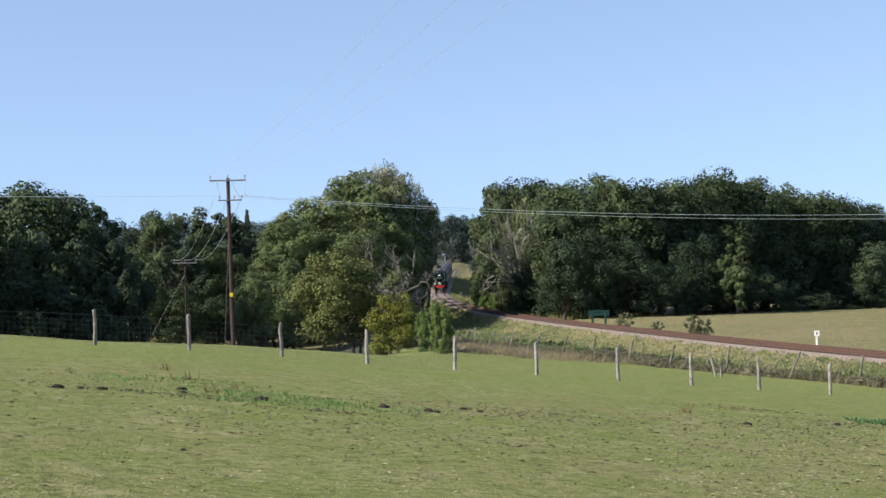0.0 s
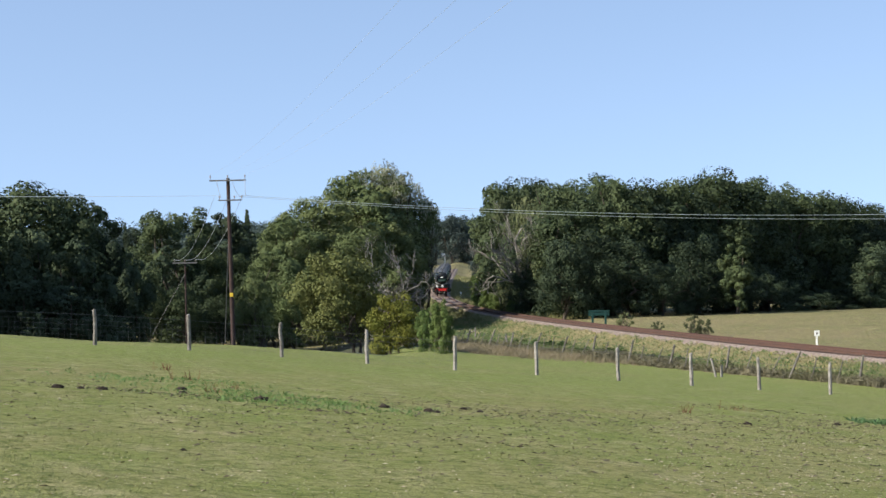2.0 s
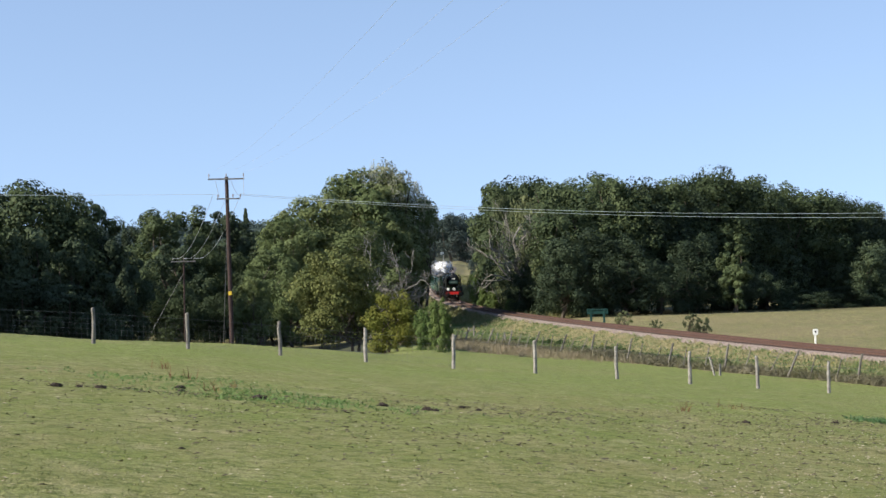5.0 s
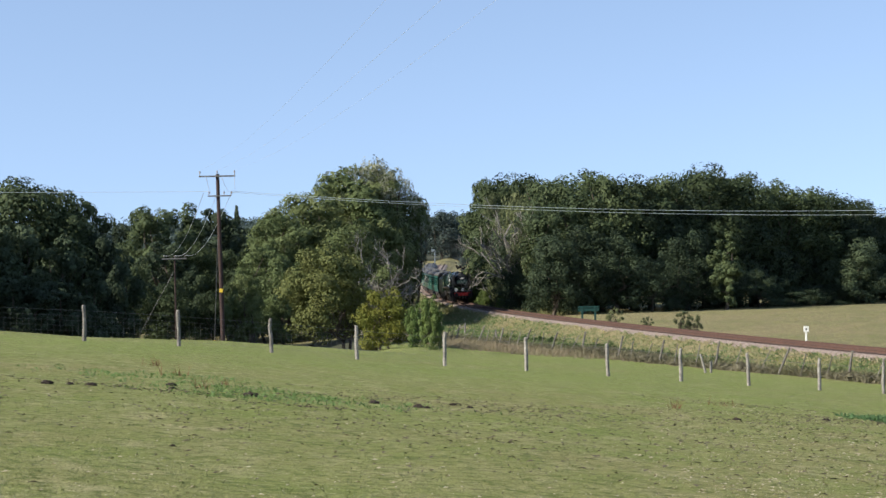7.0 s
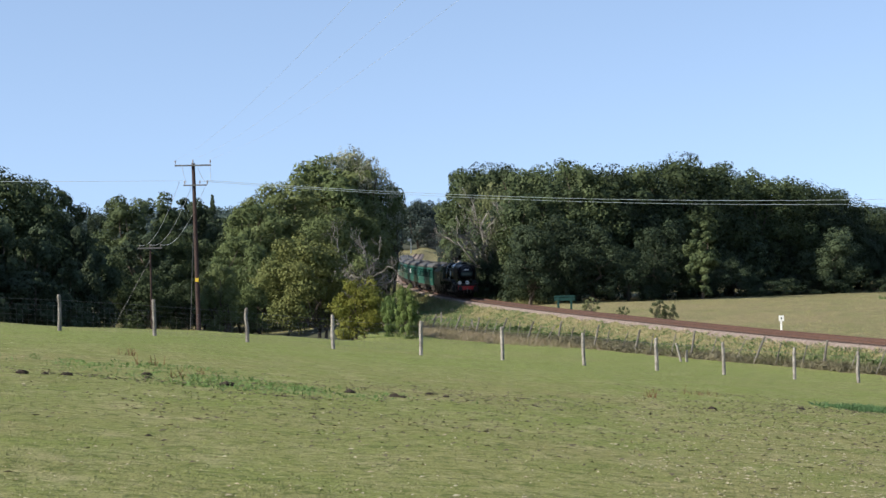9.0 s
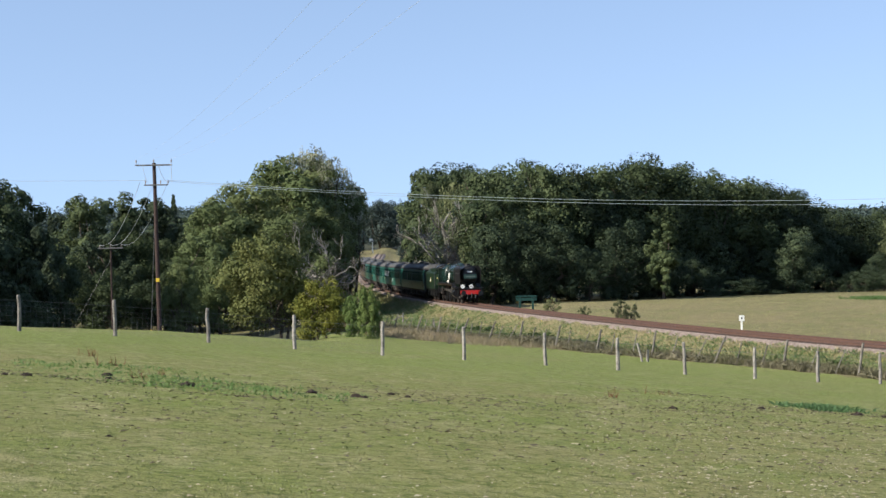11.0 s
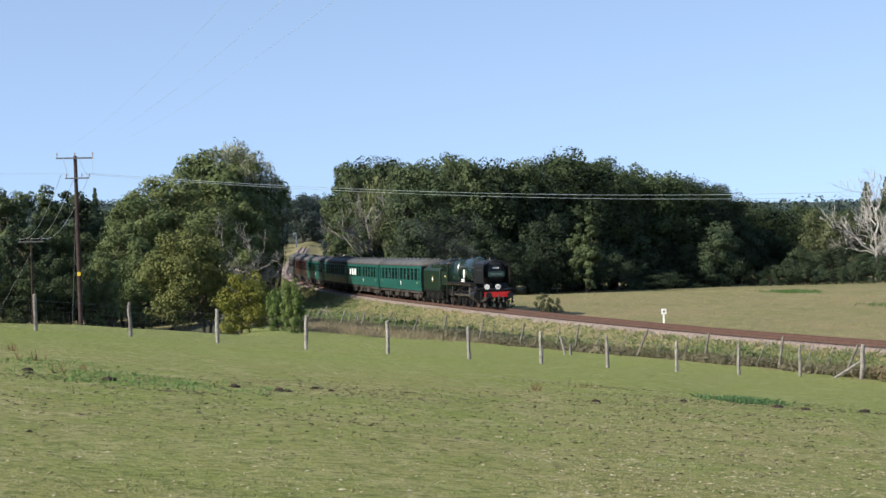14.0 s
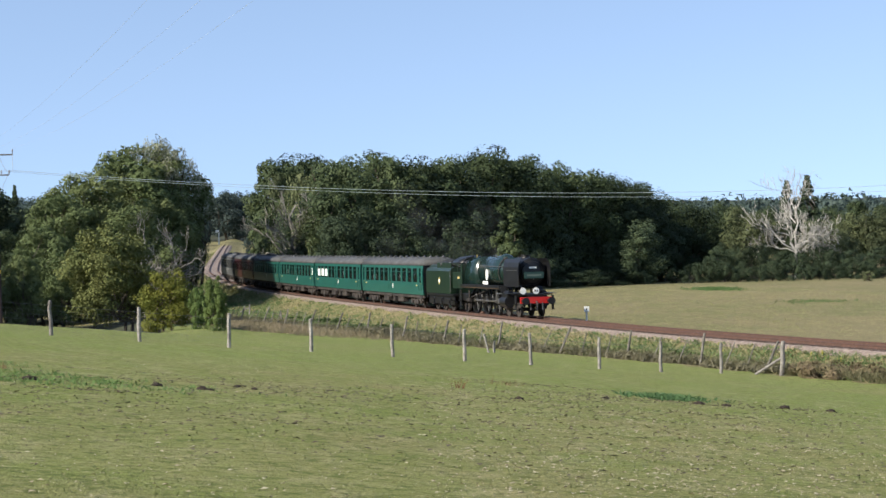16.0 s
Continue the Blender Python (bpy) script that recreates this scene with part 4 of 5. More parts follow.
def cable(name, p, q, sag, r, mat, label):
    bm = bmesh.new()
    pts = sagging(p, q, sag)
    side = (Vector(q) - Vector(p)).cross(Vector((0, 0, 1))).normalized()
    loft(bm, [[a + side * math.cos(k * 1.2566) * r + Vector((0, 0, math.sin(k * 1.2566) * r)) for k in range(5)] for a in pts])
    return tagged(part(name, bm, mat), label, "cable", "overhead lines")


def build_poles():
    # the main pole with a cross-arm and a lower bracket
    x, y = place(408.5, 94.0), 94.0
    z0, top = ground_z(x, y), level(406, 319, 94)
    pole = tagged(empty("electricity_pole"), "tall dark creosoted wooden pole with steel cross-arm and insulators", "pole")
    part("shaft", rod(bmesh.new(), (x + 0.06, y, z0 - 0.5), (x - 0.09, y, top + 0.1), 0.13, 0.095, 12), CREOSOTE, pole)
    ax = x - 0.09
    part("cross_arm", box(bmesh.new(), ax, y - 0.16, top - 0.03, 1.95, 0.08, 0.08, 0.01), GALV, pole, "galvanised cross-arm")
    for dx in (-0.93, 0.0, 0.93):
        insulator(pole, ax + dx, y - 0.16, top + 0.02)
    low = level(406, 355, 94)
    part("bracket", box(bmesh.new(), ax + 0.1, y - 0.18, low, 1.25, 0.07, 0.07, 0.01), GALV, pole)
    for dx in (-0.45, 0.35, 0.75):
        insulator(pole, ax + dx, y - 0.18, low)
    for p, q in (((-0.6, 0), (-0.35, -0.95)), ((0.25, -0.1), (0.65, -0.9)), ((0.93, 0), (0.95, -0.95))):
        bm = bmesh.new()
        pts = sagging((ax + p[0], y - 0.2, top + p[1]), (ax + q[0], y - 0.2, top + q[1]), 0.12, 6)
        for a, b in zip(pts, pts[1:]):
            rod(bm, a, b, 0.012, sides=4, caps=False)
        part("jumper", bm, THIN, pole)
    part("warning_plate", box(bmesh.new(), x, y - 0.16, level(411, 522, 94), 0.18, 0.03, 0.2, 0.004), YELLOW_PLATE, pole, "yellow warning plate")
    stay = bmesh.new()
    rod(stay, (ax, y, level(402, 400, 94)), (ax - 0.6, y + 1.5, z0), 0.02, sides=5)
    part("stay_wire", stay, WIRE, pole)
    for k in range(3):
        f = 0.80 + 0.06 * k
        a = Vector((ax, y, level(402, 400, 94))).lerp(Vector((ax - 0.6, y + 1.5, z0)), f)
        part("stay_guard", box(bmesh.new(), a.x, a.y, a.z, 0.06, 0.06, 0.24), YELLOW_PLATE, pole, "yellow stay guard")
    # the smaller pole behind
    x2, y2 = place(327, 150.0), 150.0
    top2 = level(325, 466, 150)
    small = tagged(empty("electricity_pole"), "smaller thin grey wooden pole with a short cross-arm", "pole")
    part("shaft", rod(bmesh.new(), (x2, y2, ground_z(x2, y2) - 0.5), (x2, y2, top2 + 0.15), 0.085, 0.07, 10), CREOSOTE, small)
    part("cross_arm", box(bmesh.new(), x2, y2 - 0.14, top2, 2.1, 0.1, 0.11, 0.01), GALV, small)
    for dx in (-0.9, 0.0, 0.9):
        insulator(small, x2 + dx, y2 - 0.14, top2 + 0.05)
    bm = bmesh.new()
    rod(bm, (x2, y2, top2 - 0.9), (x2 - 4.2, y2 - 3.0, ground_z(x2 - 4.2, y2 - 3)), 0.014, sides=5)
    part("stay_wire", bm, WIRE, small)
    # lines
    for dx in (-0.93, 0.0, 0.93):
        cable("power_line", (ax + dx, y - 0.16, top + 0.3), (10.9 + dx * 1.1, -28, 11.6), 1.5, 0.0024, THIN, "thin overhead wire crossing the sky")
        cable("power_line", (ax + dx * 0.8, y - 0.1, low + 0.2), (x2 + dx, y2 - 0.14, top2 + 0.3), 1.1, 0.012, THIN, "thin slack wire between two poles")
    cable("power_line", (ax + 0.75, y - 0.18, low + 0.25), (64, 101, 9.3), 1.75, 0.011, CABLE, "pale aerial cable slung across the valley")
    cable("power_line", (ax + 0.35, y - 0.18, low + 0.22), (64, 100.4, 8.8), 1.75, 0.010, CABLE, "pale aerial cable slung across the valley")
    cable("power_line", (ax - 0.45, y - 0.18, low + 0.25), (-72, 90, 11.6), 0.5, 0.010, CABLE, "pale aerial cable slung across the valley")


build_poles()


# ---- lineside furniture ----
def build_lineside():
    x, y = place(1442, 118.0), 118.0
    z = ground_z(x, y)
    sign = tagged(empty("lineside_sign"), "small white square sign on a white post beside the line", "sign")
    hi = level(1442, 586, 118)
    part("post", box(bmesh.new(), x, y, (z + hi) / 2 - 0.1, 0.12, 0.1, hi - z, 0.01), WHITE, sign)
    part("board", box(bmesh.new(), x, y - 0.07, hi - 0.17, 0.36, 0.03, 0.38, 0.006), WHITE, sign)
    part("marking", box(bmesh.new(), x, y - 0.088, hi - 0.17, 0.10, 0.006, 0.14), BLACK_MARK, sign, "dark bar marking")
    x, y = 26.6, 92.5
    mark = cleft_post(bmesh.new(), (x, y, ground_z(x, y)), 0.45, 0.06, np.random.default_rng(4))
    tagged(part("marker_stake", mark, WHITE), "short white marker post beside the line", "stake")
    # green steel frame
    y = 167.0
    xa, xb, zt = place(1046, y), place(1069, y), level(1058, 550, y)
    fr = tagged(empty("steel_frame"), "green painted steel frame with two legs beside the line", "frame")
    z = ground_z(xa, y)
    for xx in (xa, xb):
        part("leg", box(bmesh.new(), xx, y, (zt + z) / 2 - 0.1, 0.2, 0.16, zt - z + 0.1, 0.01), GREEN_FRAME, fr)
    part("top_beam", box(bmesh.new(), (xa + xb) / 2, y, zt - 0.06, xb - xa + 0.75, 0.22, 0.14, 0.01), GREEN_FRAME, fr)
    part("panel", box(bmesh.new(), (xa + xb) / 2, y, zt - 0.33, xb - xa + 0.6, 0.08, 0.3, 0.01), GREEN_FRAME, fr)
    for k in (-1, 1):
        part("side_bar", box(bmesh.new(), (xa + xb) / 2 + k * (xb - xa + 0.68) / 2, y, zt - 0.24, 0.06, 0.1, 0.5), GREEN_FRAME, fr)
    # signal on the climb behind
    y = 640.0
    x = place(787, y)
    z = ground_z(x, y)
    sg = tagged(empty("railway_signal"), "tall white signal post with a lamp and arm", "signal")
    zt = level(787, 452, y)
    part("post", box(bmesh.new(), x, y, (z + zt) / 2, 0.42, 0.3, zt - z, 0.02), WHITE, sg)
    part("arm", box(bmesh.new(), x - 0.55, y - 0.2, zt + 0.1, 1.3, 0.1, 1.0, 0.02), WHITE, sg, "pale signal arm")
    part("lamp", rod(bmesh.new(), (x - 0.2, y - 0.3, zt - 0.3), (x - 0.2, y - 0.6, zt - 0.3), 0.25, sides=10), BLACK_MARK, sg)
    x, y = place(814, 330), 330.0
    tagged(part("marker_stake", box(bmesh.new(), x, y, ground_z(x, y) + 0.4, 0.3, 0.1, 1.0, 0.01), WHITE), "small white marker post on the bank", "stake")


build_lineside()


# ---- the train: +y runs forward, z = 0 is the rail top, +x is the vehicle's right side ----
LOCO_GREEN = paint("loco_green", (0.009, 0.024, 0.020), 0.25)
TENDER_GREEN = paint("tender_green", (0.010, 0.025, 0.013), 0.35)
COACH_GREEN = paint("coach_green", (0.017, 0.098, 0.082), 0.3)
MAROON = paint("coach_maroon", (0.042, 0.010, 0.011), 0.3)
GREY_END = paint("coach_grey", (0.06, 0.062, 0.062), 0.5)
SOOT = material("black_enamel", (0.006, 0.006, 0.008), 0.42, 0, (0.012, 0.012, 0.012), 2, 10, specular=0.35)
GRIME = material("grimy_underframe", (0.018, 0.016, 0.016), 0.75, 0, (0.055, 0.046, 0.041), 1.3, 7, 0.3, 14)
ROOF = material("coach_roof", (0.088, 0.09, 0.093), 0.7, 0, (0.06, 0.06, 0.061), 0.8, 5, 0.2, 9)
STEEL = material("bright_steel", (0.28, 0.27, 0.26), 0.4, 0.8, (0.12, 0.11, 0.10), 6)
RED = paint("buffer_beam_red", (0.52, 0.018, 0.015), 0.4)
BRASS = material("brass", (0.6, 0.42, 0.12), 0.35, 0.8)
CREST = material("gold_crest", (0.36, 0.3, 0.13), 0.5)
LINING = material("orange_lining", (0.12, 0.07, 0.02), 0.5)
BLIND = material("white_blind", (0.75, 0.75, 0.72), 0.8)
COAL = material("coal", (0.02, 0.02, 0.02), 0.5, 0, (0.035, 0.035, 0.037), 4, 12, 1.0, 10)
SEATS = material("coach_interior", (0.10, 0.085, 0.06), 0.9, 0, (0.05, 0.045, 0.04), 2)
GLASS = bpy.data.materials.new("window_glass")
GLASS.use_nodes = True
gb = GLASS.node_tree.nodes["Principled BSDF"]
gb.inputs["Base Color"].default_value, gb.inputs["Roughness"].default_value = (0.012, 0.016, 0.016, 1), 0.06
gb.inputs["Specular IOR Level"].default_value = 0.6
gb.inputs["Alpha"].default_value = 0.4


def wheel(name, r, gauge, spokes, parent, place_at, mat=GRIME, rim=None):
    """A wheelset turning about x, its centre at place_at."""
    bm = bmesh.new()
    for side in (-1, 1):
        x = side * gauge
        n = 28 if r > 0.7 else 18
        def ring(rr, xx):
            return [Vector((xx, math.cos(a * 2 * math.pi / n) * rr, math.sin(a * 2 * math.pi / n) * rr)) for a in range(n)]
        loft(bm, [ring(r + 0.025, x - side * 0.06), ring(r, x - side * 0.03), ring(r, x + side * 0.07), ring(r * 0.88, x + side * 0.07), ring(r * 0.86, x - side * 0.03)], ends=False)
        if spokes:
            for k in range(spokes):
                a = k * 2 * math.pi / spokes
                rod(bm, (x, 0, 0), (x, math.cos(a) * r * 0.9, math.sin(a) * r * 0.9), 0.045, 0.032, 5, caps=False)
            box(bm, x, 0, r * 0.5 - 0.35, 0.07, 0.34, 0.34, 0.02)
        else:
            rod(bm, (x - 0.02, 0, 0), (x + 0.02, 0, 0), r * 0.9, sides=18)
        rod(bm, (x - 0.08, 0, 0), (x + 0.09, 0, 0), 0.13, sides=12)
    rod(bm, (-gauge, 0, 0), (gauge, 0, 0), 0.08, sides=8)
    w = part(name, bm, mat, parent)
    w.matrix_basis = Matrix.Translation(place_at)
    return w


def arc_profile(half, z0, z1, top, n=9, tumble=0.03):
    """Half-open cross-section of a carriage body, from one foot over the roof to the other."""
    pts = [(-half + tumble * 2, z0), (-half, z0 + 0.7), (-half + 0.01, z1 - 0.5), (-half + 0.07, z1)]
    for i in range(1, n):
        a = math.pi * (1 - i / n)
        pts.append((math.cos(a) * (half - 0.07), z1 + math.sin(a) ** 0.85 * (top - z1)))
    return pts + [(half - 0.07, z1), (half - 0.01, z1 - 0.5), (half, z0 + 0.7), (half - tumble * 2, z0)]


COACH = 19.7
SPIN = []          # wheelset, radius, phase: what turns as the train rolls


def build_bogie(coach, y):
    bm = bmesh.new()
    for side in (-1, 1):
        box(bm, side * 1.0, y, 0.62, 0.12, 3.5, 0.2, 0.03)
        for dy in (-1.3, 1.3):
            box(bm, side * 1.03, y + dy, 0.5, 0.2, 0.34, 0.36, 0.03)
        box(bm, side * 1.02, y, 0.42, 0.22, 0.9, 0.24, 0.04)
        for dy in (-0.5, 0.5):
            rod(bm, (side * 1.08, y + dy, 0.3), (side * 1.08, y + dy, 0.7), 0.09, sides=8)
    box(bm, 0, y, 0.66, 2.0, 0.6, 0.25, 0.03)
    part("bogie_frame", bm, GRIME, coach)
    for dy in (-1.3, 1.3):
        SPIN.append((wheel("wheelset", 0.457, 0.74, 0, coach, (0, y + dy, 0.457)), 0.457))


def build_coach(colour, label, blinds=(), end_colour=None, door_rows=((-9.15, 0), (-0.1, 0), (9.15, 0))):
    """A steel main-line carriage: shell with window openings filled by panes, roof with vents, gangways, underframe, bogies."""
    coach = tagged(empty("carriage"), label, "carriage", "train carriages")
    half, z0, z1, top = 1.41, 1.02, 3.22, 3.84
    # sides: panels below, above and between the windows, so that every pane sits in a real opening
    wins = [(c, 1.24, "window") for c in (-7.75, -6.1, -4.45, -2.8, -1.35, 1.15, 2.75, 4.4, 6.05, 7.7)] + [(c, 0.5, "door_window") for c, _ in door_rows]
    wins.sort()
    lo, hi = 1.95, 3.0
    for side in (-1, 1):
        bm = bmesh.new()
        def strip(y0, y1, za, zb):
            rows = [z for z in (za, z0 + 0.7, z1 - 0.5, zb) if za <= z <= zb]
            prof = [(half - 0.06 * (1 - min(1, (z - z0) / 0.7)) - 0.06 * max(0, (z - (z1 - 0.5)) / 0.5), z) for z in rows]
            pts = [[Vector((side * x, y, z)) for x, z in prof] for y in (y0, y1)]
            inner = [[Vector((side * (x - 0.07), y, z)) for x, z in reversed(prof)] for y in (y0, y1)]
            loft(bm, [pts[0] + inner[0], pts[1] + inner[1]])
        strip(-COACH / 2, COACH / 2, z0, lo)
        strip(-COACH / 2, COACH / 2, hi, z1)
        edge = -COACH / 2
        for c, w, _ in wins:
            strip(edge, c - w / 2, lo, hi)
            edge = c + w / 2
        strip(edge, COACH / 2, lo, hi)
        bmesh.ops.recalc_face_normals(bm, faces=bm.faces)
        part("side_panel", bm, colour, coach)
        for i, (c, w, kind) in enumerate(wins):
            bm = box(bmesh.new(), side * (half - 0.055), c, (lo + hi) / 2, 0.012, w + 0.02, hi - lo + 0.02)
            pane = part(kind, bm, GLASS, coach)
            bm = bmesh.new()
            z = hi - 0.28
            box(bm, side * (half - 0.025), c, z, 0.03, w, 0.035)
            for dy in (-w / 2 + 0.02, w / 2 - 0.02):
                box(bm, side * (half - 0.025), c + dy, (lo + hi) / 2, 0.03, 0.04, hi - lo)
            part("window_frame", bm, colour, pane)
            if i in blinds and side == 1:
                part("blind", box(bmesh.new(), side * (half - 0.042), c, 2.42, 0.008, w - 0.1, 0.68), BLIND, pane, "drawn white blind")
        # door seams, handles and class marking
        for c, _ in door_rows:
            for dy in (-0.36, 0.36):
                part("door_seam", box(bmesh.new(), side * (half + 0.001), c + dy, 1.65, 0.012, 0.02, 0.72), SOOT, coach)
            part("door_handle", box(bmesh.new(), side * (half + 0.02), c + 0.26, 1.85, 0.04, 0.12, 0.04), BRASS, coach)
        part("emblem", box(bmesh.new(), side * (half + 0.004), 0.9 if door_rows[1][0] < 0 else 0, 1.62, 0.01, 0.16, 0.34), BLIND, coach, "small pale emblem plate")
        for c in (-8.2, 8.2):
            part("number_bar", box(bmesh.new(), side * (half + 0.004), c, 1.72, 0.01, 0.42, 0.09), CREST, coach, "small running-number bar")
    # roof, ends, gangways
    bm = bmesh.new()
    prof = [p for p in arc_profile(half + 0.03, z0, z1, top) if p[1] >= z1]
    loft(bm, [[Vector((x, y, z)) for x, z in prof] for y in (-COACH / 2 - 0.03, -COACH / 4, 0, COACH / 4, COACH / 2 + 0.03)], close=True)
    part("roof", bm, ROOF, coach, "weathered grey roof", True)
    for k in range(11):
        y = -9.0 + k * 1.8
        for x in (-0.5, 0.5):
            bm = bmesh.new()
            z = z1 + math.sin(math.acos(x / (half - 0.07))) ** 0.85 * (top - z1)
            bmesh.ops.create_uvsphere(bm, u_segments=8, v_segments=5, radius=0.13, matrix=Matrix.Translation((x, y, z + 0.01)))
            part("roof_vent", bm, ROOF, coach)
    for side in (-1, 1):
        bm = bmesh.new()
        loft(bm, [[Vector((x, side * y, z)) for x, z in arc_profile(half - 0.01, z0, z1, top - 0.02)] for y in (COACH / 2 - 0.12, COACH / 2 - 0.02)])
        part("end_wall", bm, end_colour or SOOT, coach)
        bm = bmesh.new()
        for k in range(4):
            box(bm, 0, side * (COACH / 2 + 0.05 + k * 0.07), 2.15, 1.05 - 0.08 * (k % 2), 0.06, 2.15 - 0.08 * (k % 2), 0.02)
        part("gangway", bm, SOOT, coach, "black folded gangway bellows")
        bm = bmesh.new()
        for x in (-0.865, 0.865):
            rod(bm, (x, side * (COACH / 2 - 0.1), 1.06), (x, side * (COACH / 2 + 0.26), 1.06), 0.08, sides=8)
            rod(bm, (x, side * (COACH / 2 + 0.26), 1.06), (x, side * (COACH / 2 + 0.32), 1.06), 0.22, sides=12)
        part("buffers", bm, GRIME, coach)
    # floor and seats inside, underframe below
    part("floor", box(bmesh.new(), 0, 0, 1.1, 2.66, COACH - 0.3, 0.12), SEATS, coach)
    bm = bmesh.new()
    for k in range(10):
        y = -8.2 + k * 1.82
        for x in (-0.85, 0.85):
            box(bm, x, y, 1.7, 0.95, 0.16, 1.1, 0.03)
    part("seats", bm, SEATS, coach)
    for k in range(10):                          # linen covers over some of the seat backs
        for x in (-0.85, 0.85):
            if (k * 7 + (3 if x > 0 else 0)) % 5 < 2:
                part("headrest_cover", box(bmesh.new(), x * 1.36, -8.2 + k * 1.82 + (0.3 if k % 2 else -0.2), 2.25, 0.22, 0.26, 0.4, 0.04), BLIND, coach, "pale linen headrest cover")
    bm = bmesh.new()
    for x in (-1.2, 1.2):
        box(bm, x, 0, 0.9, 0.12, COACH - 0.2, 0.26, 0.02)
    box(bm, 0, 0, 0.92, 2.3, COACH - 0.6, 0.1)
    part("underframe", bm, GRIME, coach)
    bm = bmesh.new()
    for side in (-1, 1):
        for y, w in ((-2.2, 1.5), (0.3, 0.8), (2.4, 1.7)):
            box(bm, side * 0.95, y, 0.62, 0.5, w, 0.5, 0.03)
        rod(bm, (side * 1.1, -5, 0.85), (side * 0.8, -1.5, 0.4), 0.05)
        rod(bm, (side * 0.8, -1.5, 0.4), (side * 0.8, 1.5, 0.4), 0.05)
        rod(bm, (side * 0.8, 1.5, 0.4), (side * 1.1, 5, 0.85), 0.05)
    part("underfloor_boxes", bm, GRIME, coach)
    for side in (-1, 1):
        for y in (-9.15, -0.1, 9.15):
            bm = bmesh.new()
            box(bm, side * 1.4, y, 0.72, 0.2, 0.7, 0.05, 0.01)
            box(bm, side * 1.32, y, 0.82, 0.04, 0.5, 0.2)
            part("footstep", bm, GRIME, coach)
    for y in (-6.9, 6.9):
        build_bogie(coach, y)
    return coach


ROD_PARTS = []     # coupling and connecting rods of the engine: object, kind, side


def build_loco():
    eng = tagged(empty("steam_locomotive"), "dark green and black express steam locomotive with red buffer beam", "locomotive")
    n = 28

    def ring(y, r, z, flat=1.0):
        return [Vector((math.cos(a * 2 * math.pi / n) * r * flat, y, z + math.sin(a * 2 * math.pi / n) * r)) for a in range(n)]
    # boiler barrel, firebox, smokebox
    bm = bmesh.new()
    loft(bm, [ring(-2.2, 1.0, 2.88), ring(0.6, 0.99, 2.89), ring(3.55, 0.90, 2.88)])
    part("boiler", bm, LOCO_GREEN, eng, "dark green boiler", True)
    bm = bmesh.new()
    rings = []
    for y, w, hgt in ((-4.75, 1.14, 3.72), (-3.4, 1.14, 3.82), (-2.15, 1.1, 3.90)):
        rings.append([Vector((x * w, y, z)) for x, z in ((-1, 1.95), (-1.0, 2.7), (-0.96, 3.1), (-0.8, hgt - 0.2), (-0.45, hgt - 0.03), (0, hgt), (0.45, hgt - 0.03), (0.8, hgt - 0.2), (0.96, 3.1), (1.0, 2.7), (1, 1.95))])
    loft(bm, rings)
    part("firebox", bm, LOCO_GREEN, eng, "dark green firebox", True)
    bm = bmesh.new()
    loft(bm, [ring(3.5, 0.90, 2.86), ring(3.56, 0.92, 2.86), ring(5.75, 0.92, 2.86), ring(5.82, 0.90, 2.86)])
    part("smokebox", bm, SOOT, eng, "black smokebox", True)
    door = part("smokebox_door", loft(bmesh.new(), [ring(5.8, 0.78, 2.82), ring(5.9, 0.74, 2.82), ring(6.0, 0.5, 2.82), ring(6.04, 0.05, 2.82)]), SOOT, eng, "", True)
    part("door_handle", rod(bmesh.new(), (0, 6.06, 2.4), (0, 6.08, 2.75), 0.025), STEEL, door)
    for y in (-2.15, -0.7, 0.9, 2.3, 3.5):
        r = 1.008 - 0.026 * max(0, y)
        bm = bmesh.new()
        loft(bm, [ring(y - 0.03, r, 2.885), ring(y + 0.03, r, 2.885)], ends=False)
        part("boiler_band", bm, SOOT, eng)
    # chimney, dome, safety valves, whistle
    bm = bmesh.new()
    loft(bm, [ring_z for ring_z in ([Vector((math.cos(a * math.pi / 10) * r, 4.55 + math.sin(a * math.pi / 10) * r * 1.3, z)) for a in range(20)] for r, z in ((0.42, 3.68), (0.31, 3.78), (0.30, 3.92), (0.35, 3.97), (0.28, 3.97), (0.26, 3.7)))], ends=False)
    part("chimney", bm, SOOT, eng, "squat black chimney", True)
    bm = bmesh.new()
    bmesh.ops.create_uvsphere(bm, u_segments=16, v_segments=8, radius=0.42, matrix=Matrix.Translation((0, 1.0, 3.74)) @ Matrix.Diagonal((1, 1.35, 0.7, 1)))
    part("dome", bm, LOCO_GREEN, eng, "", True)
    bm = bmesh.new()
    for x in (-0.16, 0.16):
        rod(bm, (x, -0.6, 3.7), (x, -0.6, 3.98), 0.08, 0.06, 8)
    part("safety_valves", bm, STEEL, eng)
    for side in (-1, 1):                         # feed clacks and their pipes down the barrel
        bm = bmesh.new()
        box(bm, side * 0.46, 2.2, 3.72, 0.26, 0.34, 0.2, 0.05, Matrix.Rotation(side * 0.5, 4, "Y"))
        pts = [Vector((side * math.cos(a) * 1.02, 2.2, 2.88 + math.sin(a) * 1.02)) for a in (0.95, 0.6, 0.25, -0.1, -0.5)]
        for p, q in zip(pts, pts[1:]):
            rod(bm, p, q, 0.035, sides=6, caps=False)
        part("feed_clack", bm, GRIME, eng, "feed clack with a pipe down the boiler")
        for y, z in ((-2.9, 3.83), (-3.8, 3.80)):
            part("washout_cover", box(bmesh.new(), side * 0.62, y, z, 0.3, 0.2, 0.06, 0.02, Matrix.Rotation(side * 0.5, 4, "Y")), LOCO_GREEN, eng)
